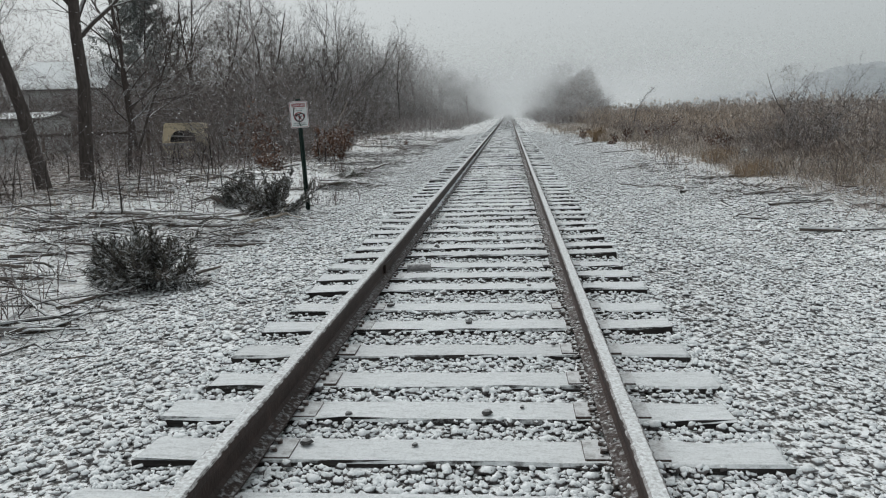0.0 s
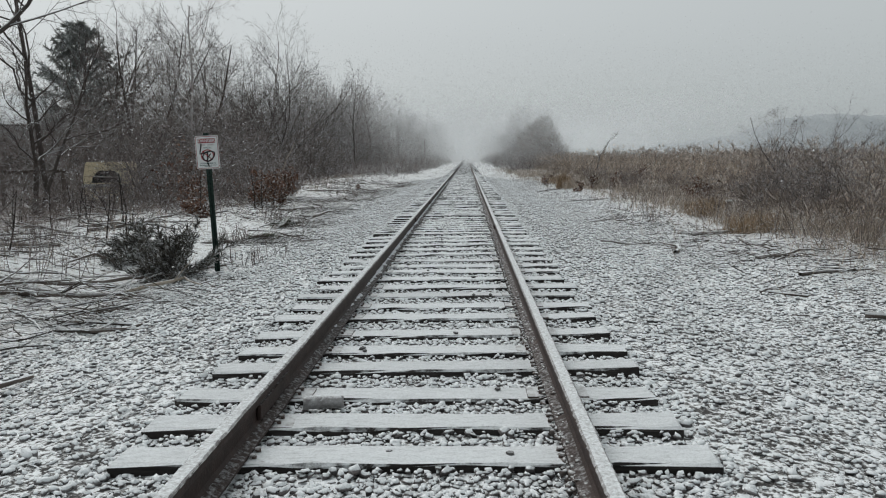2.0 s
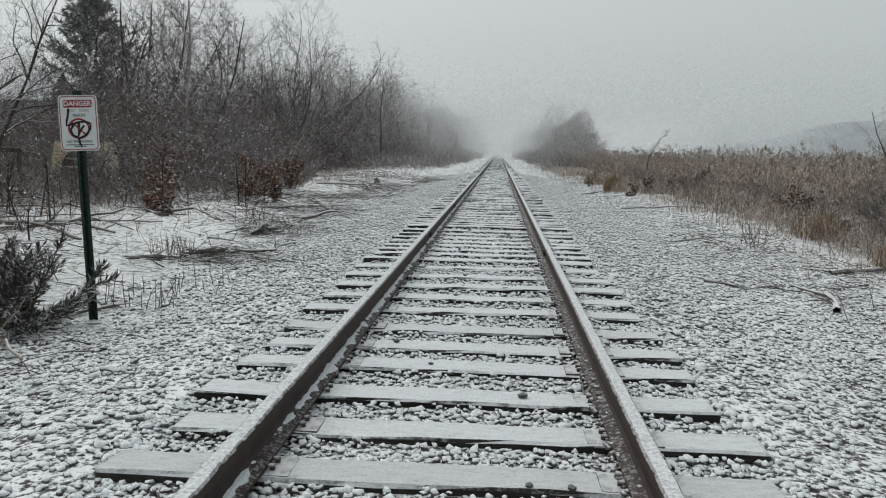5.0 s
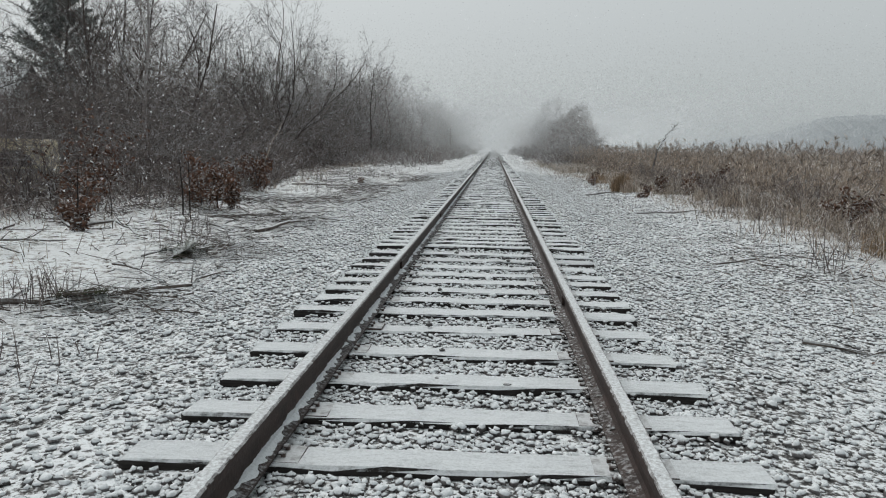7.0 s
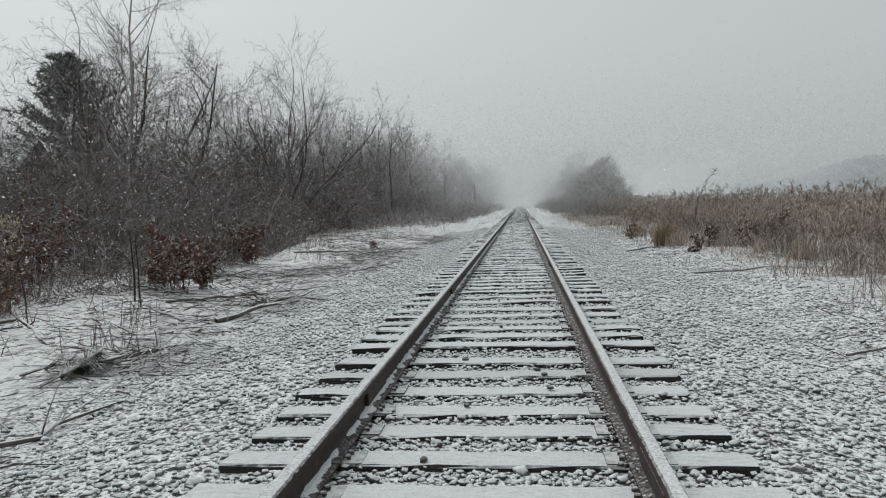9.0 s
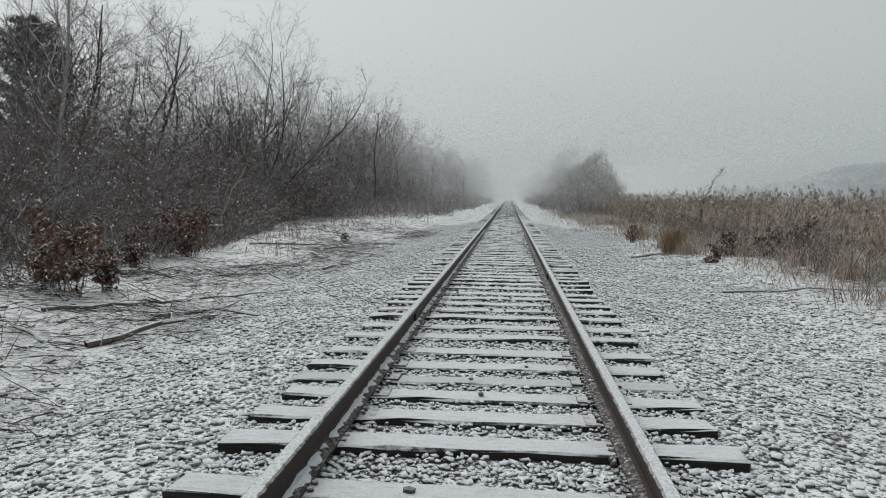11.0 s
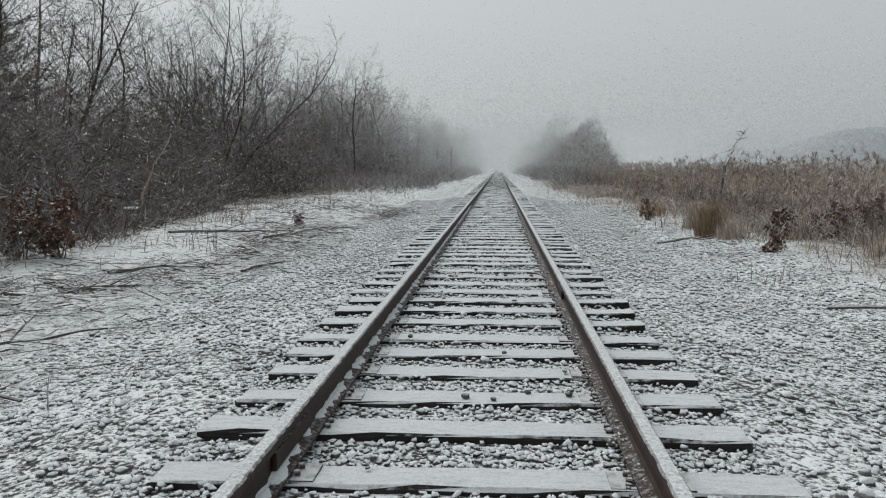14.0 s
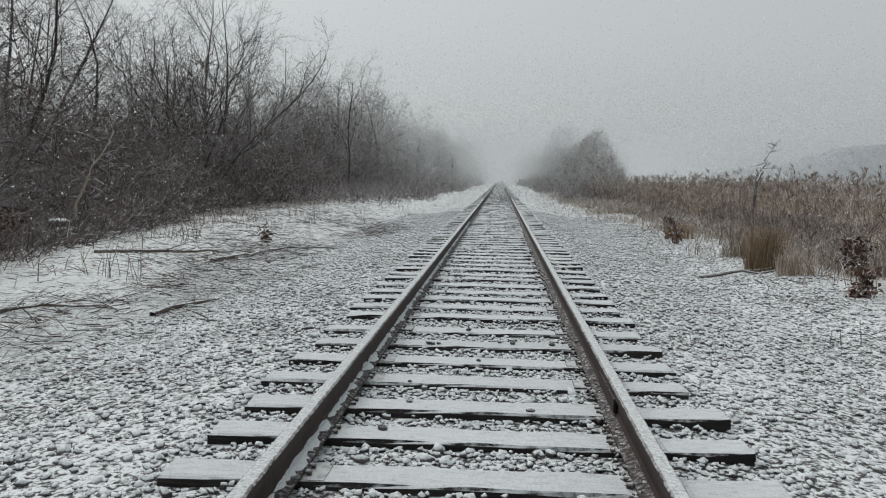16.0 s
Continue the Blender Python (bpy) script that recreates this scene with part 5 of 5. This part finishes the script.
def build_tangle():
    """Fallen limbs and dead upright stems on the snow before the thicket."""
    rng = random.Random(88)
    for k in range(40):
        y = rng.uniform(12.5, 26.0)
        x = -(thicket_edge(y) - 2.6 + rng.random() ** 0.8 * 6.5)
        a = rng.gauss(0, 0.55) + rng.choice((0, math.pi))
        ln = rng.uniform(0.9, 2.6)
        dx, dy = math.cos(a) * ln / 2, math.sin(a) * ln / 2
        h = rng.uniform(0.05, 0.22)
        limb([(x - dx, y - dy, 0.02), (x + rng.gauss(0, 0.1), y + rng.gauss(0, 0.1), h), (x + dx, y + dy, h * rng.uniform(0.1, 1.2))], rng.uniform(0.014, 0.038), 900 + k,
             label="snow-topped dead limb lying in the brush", side=4)
    for k in range(46):
        y = rng.uniform(13.5, 27.0)
        x = -(thicket_edge(y) - 1.9 + rng.random() * 5.0)
        V, F = [], []
        h = rng.uniform(0.5, 1.25)
        pts = bough(rng, Vector((rng.gauss(0, 0.1), rng.gauss(0, 0.1), 1)).normalized(), Vector((x, y, ground_z(x, y) - 0.05)), h, 5, 0.05, 0.03)
        r = rng.uniform(0.009, 0.02)
        tube(V, F, pts, [r, r * 0.9, r * 0.8, r * 0.65, r * 0.5, r * 0.3], 5)
        for _ in range(rng.randrange(1, 5)):
            i = rng.randrange(2, 5)
            tube(V, F, bough(rng, off(rng, Vector((0, 0, 1)), 0.7), pts[i], rng.uniform(0.12, 0.4), 2, 0.15, 0.05), [r * 0.45, r * 0.3, 0], 3)
        tagged(solid("sapling", V, F, M_STEM), "dark dead upright stem in snow", "sapling", "dead stems before the thicket")


def build_slash():
    """Thin cut limbs lying thick on the ground left of the track."""
    rng = random.Random(97)
    for k in range(54):
        y = rng.uniform(6.6, 12.8)
        x = -(2.9 + 0.05 * (y - 7) + rng.random() ** 0.9 * (2.0 + 0.35 * (y - 6)))
        a = rng.gauss(0.1, 0.5) + rng.choice((0, math.pi))
        ln = rng.uniform(0.5, 1.8)
        dx, dy = math.cos(a) * ln / 2, math.sin(a) * ln / 2
        h = rng.uniform(0.03, 0.14)
        limb([(x - dx, y - dy, 0.015), (x + rng.gauss(0, 0.08), y + rng.gauss(0, 0.08), h), (x + dx, y + dy, h * rng.uniform(0.1, 1.0))], rng.uniform(0.008, 0.024), 1300 + k,
             label="thin snow-topped dead limb on gravel", material=M_DARK if k % 3 else M_LOG, side=5)


M_DARK = snowy("dark_wet_limbs", [(0.3, (0.03, 0.026, 0.023)), (0.6, (0.065, 0.055, 0.048)), (0.8, (0.12, 0.10, 0.09))], 0.35, 0.75, 0.8, 8, 6, True, 0.9, None, 0.9)
build_slash()
M_STEM = snowy("dark_wet_stems", [(0.3, (0.028, 0.024, 0.022)), (0.7, (0.06, 0.05, 0.046))], 0.5, 0.9, 0.8, 9, 8, True, 0.9, None, 0.6)
build_tangle()


def brush_pile(x, y, lx, ly, h, count, seed, label, length=0.5):
    rng = random.Random(seed)
    V, F = [], []
    for _ in range(count):
        X, Y = x + rng.gauss(0, lx), y + rng.gauss(0, ly)
        k = math.exp(-((X - x) / lx) ** 2 / 2 - ((Y - y) / ly) ** 2 / 2)
        p = Vector((X, Y, ground_z(X, Y) + h * k * rng.random() + 0.008))
        a = rng.gauss(0.6, 1.3) + rng.choice((0, math.pi))
        d = Vector((math.cos(a), math.sin(a), rng.gauss(0, 0.12))).normalized()
        ln = length * rng.uniform(0.3, 1.2)
        r = rng.uniform(0.0025, 0.008)
        tube(V, F, bough(rng, d, p, ln, 2, 0.15, 0), [r, r * 0.8, 0], 3)
    tagged(solid("brush_pile", V, F, M_LOG), label, "brush pile", kind="stuff")


PILE = "heap of thin dead sticks dusted with snow"
for k in range(18):
    yy = 15.5 + 30 * ((k * 0.618) % 1.0)
    weed(reed_edge(yy) - 0.15 - 0.9 * ((k * 0.37) % 1.0), yy, 0.55 + 0.4 * ((k * 0.77) % 1.0), 9 + k % 6, 760 + k, 0.3)
for k in range(16):
    yy = 17 + 30 * ((k * 0.618 + 0.3) % 1.0)
    tuft(reed_edge(yy) - 0.1 - 0.5 * ((k * 0.41) % 1.0), yy, 0.45 + 0.3 * ((k * 0.73) % 1.0), 0.22, 90, 820 + k, M_GRASS, "pale dry grass tuft before the reeds")
brush_pile(-5.0, 31.6, 1.3, 1.6, 0.12, 700, 720, PILE)
brush_pile(-4.6, 38.8, 1.0, 1.8, 0.10, 420, 721, PILE)
brush_pile(-4.9, 26.0, 1.0, 1.4, 0.10, 420, 722, PILE)
brush_pile(-6.2, 17.5, 1.4, 1.6, 0.12, 520, 723, PILE)
brush_pile(-8.2, 17.5, 1.4, 2.2, 0.16, 600, 724, PILE)
brush_pile(-3.9, 36.6, 0.55, 1.7, 0.22, 620, 701, PILE)
brush_pile(-4.3, 41.0, 0.5, 1.3, 0.18, 320, 702, PILE)
brush_pile(-3.1, 46.8, 0.35, 1.3, 0.28, 420, 703, PILE)
brush_pile(-4.6, 50.5, 0.7, 1.6, 0.2, 300, 704, PILE)
brush_pile(-3.9, 27.0, 0.55, 0.9, 0.2, 420, 705, PILE)
brush_pile(-5.4, 30.6, 0.9, 0.8, 0.15, 420, 706, PILE)
brush_pile(-3.35, 22.4, 0.4, 0.5, 0.2, 260, 707, PILE)
brush_pile(-3.3, 18.9, 0.45, 0.35, 0.18, 300, 708, PILE)
brush_pile(-4.6, 13.6, 0.9, 0.7, 0.15, 260, 709, PILE, 0.5)
brush_pile(-6.4, 12.6, 0.9, 1.2, 0.2, 300, 710, PILE, 0.5)
brush_pile(-6.2, 28.2, 0.6, 0.5, 0.15, 300, 711, PILE)
brush_pile(4.6, 17.6, 0.7, 1.8, 0.06, 380, 712, "scattered thin sticks on snowy gravel")
brush_pile(5.4, 14.2, 0.9, 1.8, 0.08, 420, 713, "scattered thin sticks on snowy gravel")
brush_pile(3.9, 22.4, 0.6, 1.4, 0.05, 220, 714, "scattered thin sticks on snowy gravel")
brush_pile(-4.2, 23.6, 0.6, 1.4, 0.1, 260, 715, PILE)
brush_pile(-4.4, 9.6, 0.8, 1.5, 0.08, 380, 716, "scattered thin sticks on snow")
brush_pile(-6.0, 52.0, 1.6, 3.0, 0.1, 260, 718, "scattered thin sticks on snow", 0.8)
brush_pile(-7.5, 60.0, 1.8, 5.0, 0.12, 260, 719, "scattered thin sticks on snow", 1.0)
brush_pile(-6.8, 46.0, 1.3, 3.0, 0.08, 460, 728, PILE)
brush_pile(-5.2, 43.8, 0.9, 2.0, 0.1, 340, 729, PILE)
brush_pile(-8.0, 55.0, 1.5, 3.5, 0.1, 360, 730, PILE, 0.7)
brush_pile(-3.3, 12.5, 0.6, 0.7, 0.1, 220, 725, PILE, 0.4)
brush_pile(-4.8, 11.9, 1.0, 0.8, 0.12, 260, 726, PILE, 0.5)
brush_pile(-3.4, 7.4, 0.7, 1.0, 0.06, 260, 727, "scattered thin sticks on snow", 0.3)
brush_pile(-4.6, 33.2, 0.8, 1.5, 0.06, 240, 717, "scattered thin sticks on snow")


def evergreen_bough(x, y, turn, seed):
    rng = random.Random(seed)
    ob = thing("pine_bough", "broken green pine bough lying on snow", "branch", at(x, y, turn))
    V, F, NV, NF = [], [], [], []
    pts = bough(rng, Vector((1, 0.1, 0.35)).normalized(), Vector((0, 0, 0.02)), 0.8, 5, 0.1, -0.08)
    tube(V, F, pts, [0.014, 0.012, 0.009, 0.007, 0.004, 0], 4)
    for _ in range(420):
        f = rng.uniform(0.25, 1)
        i = min(int(f * 5), 4)
        q = pts[i].lerp(pts[i + 1], f * 5 - i)
        d = (off(rng, (pts[i + 1] - pts[i]).normalized(), rng.uniform(0.3, 1.0)) + Vector((0, 0, -0.3))).normalized()
        w = d.cross(Vector((0, 0.2, 1))).normalized() * 0.006
        b = len(NV)
        NV += [tuple(q - w), tuple(q + w), tuple(q + d * rng.uniform(0.1, 0.24))]
        NF.append((b, b + 1, b + 2))
    solid("stem", V, F, M_BARK, ob)
    solid("needles", NV, NF, M_MOSS, ob)


evergreen_bough(-4.35, 21.9, 10, 720)
evergreen_bough(-3.9, 21.5, 60, 721)
evergreen_bough(-4.0, 18.9, -10, 722)


def stump(x, y, r, h, seed, material=None):
    rng = random.Random(seed)
    ob = thing("tree_stump", "dark sawn stump capped with snow", "stump", at(x, y), "snow-capped stumps")
    b = rod(r, h, Matrix.Translation((0, 0, h / 2 - 0.05)), 12, 0.015, r * 0.9)
    for v in b.verts:
        v.co.x *= 1 + 0.12 * math.sin(3 * math.atan2(v.co.y, v.co.x) + seed)
    part("trunk", b, M_BARK, ob)
    b = rod(r * 0.92, 0.05, Matrix.Translation((0, 0, h - 0.03)), 12, 0.02, r * 0.8)
    part("snow_cap", b, M_SNOW, ob, "rounded cap of fresh snow", True)


stump(-8.2, 40.3, 0.21, 0.48, 1)
stump(-7.95, 40.0, 0.17, 0.34, 2)
stump(-9.0, 45.6, 0.26, 0.36, 3)
stump(-8.6, 39.9, 0.13, 0.26, 4)
stump(6.8, 24.6, 0.12, 0.28, 6)
stump(-6.9, 35.3, 0.07, 0.5, 7)
stump(-7.2, 35.0, 0.06, 0.45, 8)

SCRUB = [level(6, 0.22, 0.0, 6, 7, 0.2, 0.8, 0.6, 0.55, 0.3), level(5, 0.25, 0.03, 4, 6, 0.2, 0.8, 0.5, 0.55), level(3, 0.25, 0.02, 3, 4, 0.2, 0.8, 0.5, 0.6), level(2, 0.2, 0.0, 3)]
bare_tree("tree", "low twisted leafless tree spreading over the reeds", 731, 3.0, 0.022, SCRUB, at(8.8, 26.2), (0, 0), 5, 0.7)


def build_truck_cap():
    ob = thing("truck_cap", "faded tan truck cap with a dark open hatch", "vehicle part", pose(-12.4, 32.2, ground_z(-12.4, 32.2), 0, 0, 4))
    b = bmesh.new()
    # outline of the rear face, tapered towards the roof, with the hatch cut out
    outer = [(-0.88, 0.1), (0.78, 0.1), (0.76, 0.9), (0.70, 1.40), (0.65, 1.45), (-0.66, 1.45), (-0.73, 1.40), (-0.82, 0.9)]
    inner = [(-0.55, 0.72), (0.50, 0.72), (0.47, 0.95), (0.28, 1.12), (0.15, 1.15), (-0.22, 1.15), (-0.36, 1.10), (-0.52, 0.9)]
    rings = []
    for pts, y in ((inner, 0.05), (inner, 0.0), (outer, 0.0), ([(x * 1.0, z) for x, z in outer], 1.0)):
        rings.append([b.verts.new((x, y, z)) for x, z in pts])
    for r0, r1 in zip(rings, rings[1:]):
        for i in range(8):
            b.faces.new((r0[i], r0[(i + 1) % 8], r1[(i + 1) % 8], r1[i]))
    b.faces.new(rings[-1])
    bmesh.ops.recalc_face_normals(b, faces=b.faces[:])
    part("shell", b, M_TAN, ob, "faded tan shell")
    # solid black block behind the opening, painted as the interior's shade
    part("lining", box(1.3, 0.8, 0.62, 0.02, Matrix.Translation((-0.04, 0.47, 0.93))), M_HATCH_SHADE, ob, "solid black block for the shade inside the hatch")
    part("rail", box(0.86, 0.03, 0.045, 0.01, Matrix.Translation((-0.02, -0.02, 0.93)) @ pose(0, 0, 0, 0, 3, 0)), M_TRIM, ob, "pale hatch rail")
    part("roof_lip", box(1.34, 0.05, 0.035, 0.012, Matrix.Translation((0.0, -0.015, 1.44))), M_TAN, ob)
    part("bumper", box(1.6, 0.1, 0.12, 0.03, Matrix.Translation((-0.05, -0.05, 0.62))), M_TRIM, ob, "dull grey sill")


build_truck_cap()


def build_house(name, label, x, y, turn, w, d, eave, ridge):
    ob = thing(name, label, "building", pose(x, y, ground_z(x, y) - 0.2, 0, 0, turn))
    V = [(-w / 2, -d / 2, 0), (w / 2, -d / 2, 0), (w / 2, d / 2, 0), (-w / 2, d / 2, 0), (-w / 2, -d / 2, eave), (w / 2, -d / 2, eave), (w / 2, d / 2, eave), (-w / 2, d / 2, eave), (-w / 2, 0, ridge), (w / 2, 0, ridge)]
    solid("wall", V, [(0, 1, 5, 4), (2, 3, 7, 6), (1, 2, 6, 9, 5), (3, 0, 4, 8, 7)], M_WALL, ob, "grey siding wall")
    rise = math.atan2(ridge - eave, d / 2)
    ln = math.hypot(ridge - eave, d / 2) + 0.4
    for s in (-1, 1):
        b = box(w + 0.6, ln, 0.14, 0.03)
        b.transform(Matrix.Translation((0, s * (d / 4 + 0.12), (eave + ridge) / 2 + 0.0)) @ Matrix.Rotation(-s * rise, 4, "X"))
        part("roof", b, M_ROOF, ob, "snow-covered roof slope")


build_house("shed", "low grey shed with a snow-covered roof in brush", -25.9, 41.6, 4, 5.6, 3.0, 2.05, 2.3)
build_house("house", "grey house with a snow-covered roof behind trees", -33.9, 63.5, 14, 6.0, 8.0, 4.3, 6.4)


def build_fence():
    ob = thing("fence", "old post fence with one weathered rail in the brush", "fence")
    for k in range(4):
        x, y = -18.2 + 1.9 * k, 29.0 + 0.12 * k
        part("post", rod(0.06, 1.25, Matrix.Translation((x, y, ground_z(x, y) + 0.55)), 8, 0.01), M_LOG, ob)
    b = box(5.9, 0.06, 0.11, 0.01)
    b.transform(Matrix.Translation((-15.35, 29.12, ground_z(-15.3, 29.1) + 1.08)) @ pose(0, 0, 0, 0, -0.6, 3.6))
    part("rail", b, M_LOG, ob, "snow-topped weathered rail")


build_fence()


def utility_pole(x, y):
    ob = thing("utility_pole", "plain grey wooden utility pole among brush", "utility pole", at(x, y))
    part("pole", rod(0.11, 5.0, Matrix.Translation((0, 0, 2.1)), 10, 0.01, 0.09), M_LOG, ob)
    part("cap", box(0.26, 0.26, 0.06, 0.01, Matrix.Translation((0, 0, 4.62))), M_LOG, ob)


utility_pole(-7.4, 150)



def build_log():
    """A short snow-crusted piece of wood lying across a tie."""
    b = bmesh.new()
    bmesh.ops.create_cone(b, cap_ends=True, segments=14, radius1=0.036, radius2=0.033, depth=0.20)
    bmesh.ops.subdivide_edges(b, edges=[e for e in b.edges if abs(e.verts[0].co.z - e.verts[1].co.z) > 0.1], cuts=7)
    for v in b.verts:
        k = 1 + 0.16 * noise.noise(v.co * 38)
        v.co = Vector((v.co.x * k, v.co.y * k, v.co.z + 0.012 * noise.noise(v.co * 25 + Vector((5, 0, 0)))))
    b.transform(pose(-0.485, 8.46, 0.034, 0, 90, 4))
    tagged(part("log", b, M_CAP, smooth=True), "short stick of wood crusted with snow", "log")


build_log()


def build_litter():
    """Fallen leaves and short twigs strewn over the snow beside the track."""
    rng = random.Random(88)
    V, F, TV, TF = [], [], [], []
    for _ in range(3600):
        left = rng.random() < 0.72
        y = 5.5 + 44 * rng.random() ** 1.3
        x = -(3.0 + rng.random() ** 0.8 * 4.6) if left else 2.6 + rng.random() * 3.4
        if noise.noise((x * 0.8, y * 0.5, 12)) < -0.15:
            continue
        p = Vector((x, y, ground_z(x, y) + 0.012))
        if rng.random() < 0.45:
            a = rng.uniform(0, 6.283)
            d = Vector((math.cos(a), math.sin(a), rng.gauss(0, 0.35))).normalized()
            w = Vector((-math.sin(a), math.cos(a), rng.gauss(0, 0.4))).normalized() * rng.uniform(0.010, 0.022)
            ln = rng.uniform(0.04, 0.085)
            b = len(V)
            V += [tuple(p), tuple(p + d * ln * 0.5 + w), tuple(p + d * ln), tuple(p + d * ln * 0.5 - w)]
            F.append((b, b + 1, b + 2, b + 3))
        else:
            a = rng.uniform(0, 6.283)
            r = rng.uniform(0.002, 0.006)
            d = Vector((math.cos(a), math.sin(a), rng.gauss(0.02, 0.12))).normalized()
            tube(TV, TF, bough(rng, d, p, rng.uniform(0.08, 0.4), 2, 0.15, 0), [r, r * 0.8, 0], 3)
    tagged(solid("fallen_leaves", V, F, M_LEAF), "withered brown leaves scattered on snow", "leaves", kind="stuff")
    tagged(solid("twig_litter", TV, TF, M_LOG), "short dead twigs strewn over snow", "twigs", kind="stuff")


build_litter()


def build_joints():
    """Bolted bars where two lengths of rail meet."""
    for sx, y in ((-1, 8.42), (1, 18.46), (-1, 20.1), (-1, 25.97), (1, 30.2)):
        rail = [o for o in bpy.data.objects if o.name.startswith("rail") and o.parent and o.parent.name == "railway_track" and (o.data.vertices[0].co.x > 0) == (sx > 0)][0]
        for side in (-1, 1):
            b = box(0.022, 0.62, 0.075, 0.006, Matrix.Translation((sx * 0.753 + side * 0.022, y, 0.092)))
            part("joint_bar", b, M_RAIL, rail, "rusty bolted joint bar")


build_joints()


def build_loose_stones():
    """Bare stones left lying on the ties."""
    rng = random.Random(77)
    meshes = []
    for s in range(4):
        b = bmesh.new()
        bmesh.ops.create_icosphere(b, subdivisions=1, radius=1.0)
        for v in b.verts:
            v.co = Vector((v.co.x * 1.2, v.co.y, v.co.z * 0.7)) * rng.uniform(0.75, 1.2)
        me = bpy.data.meshes.new("stone")
        b.to_mesh(me)
        b.free()
        me.materials.append(M_BARE)
        meshes.append(me)
    for k in range(70):
        f = rng.choice(TIE_FRONTS[5:70])
        x = rng.uniform(-0.6, 0.6)
        r = rng.uniform(0.012, 0.026)
        st = tagged(new("stone", rng.choice(meshes)), "dark loose stone lying on a snowy tie", "stone", "loose stones")
        st.matrix_basis = pose(x, f + rng.uniform(0.02, 0.19), r * 0.55, 0, 0, rng.uniform(0, 360)) @ Matrix.Scale(r, 4)


M_BARE = snowy("dark_bare_stone", [(0.3, (0.05, 0.048, 0.047)), (0.7, (0.12, 0.115, 0.112))], 0.8, 1.2, 0.8, 20, 6, False)
build_loose_stones()
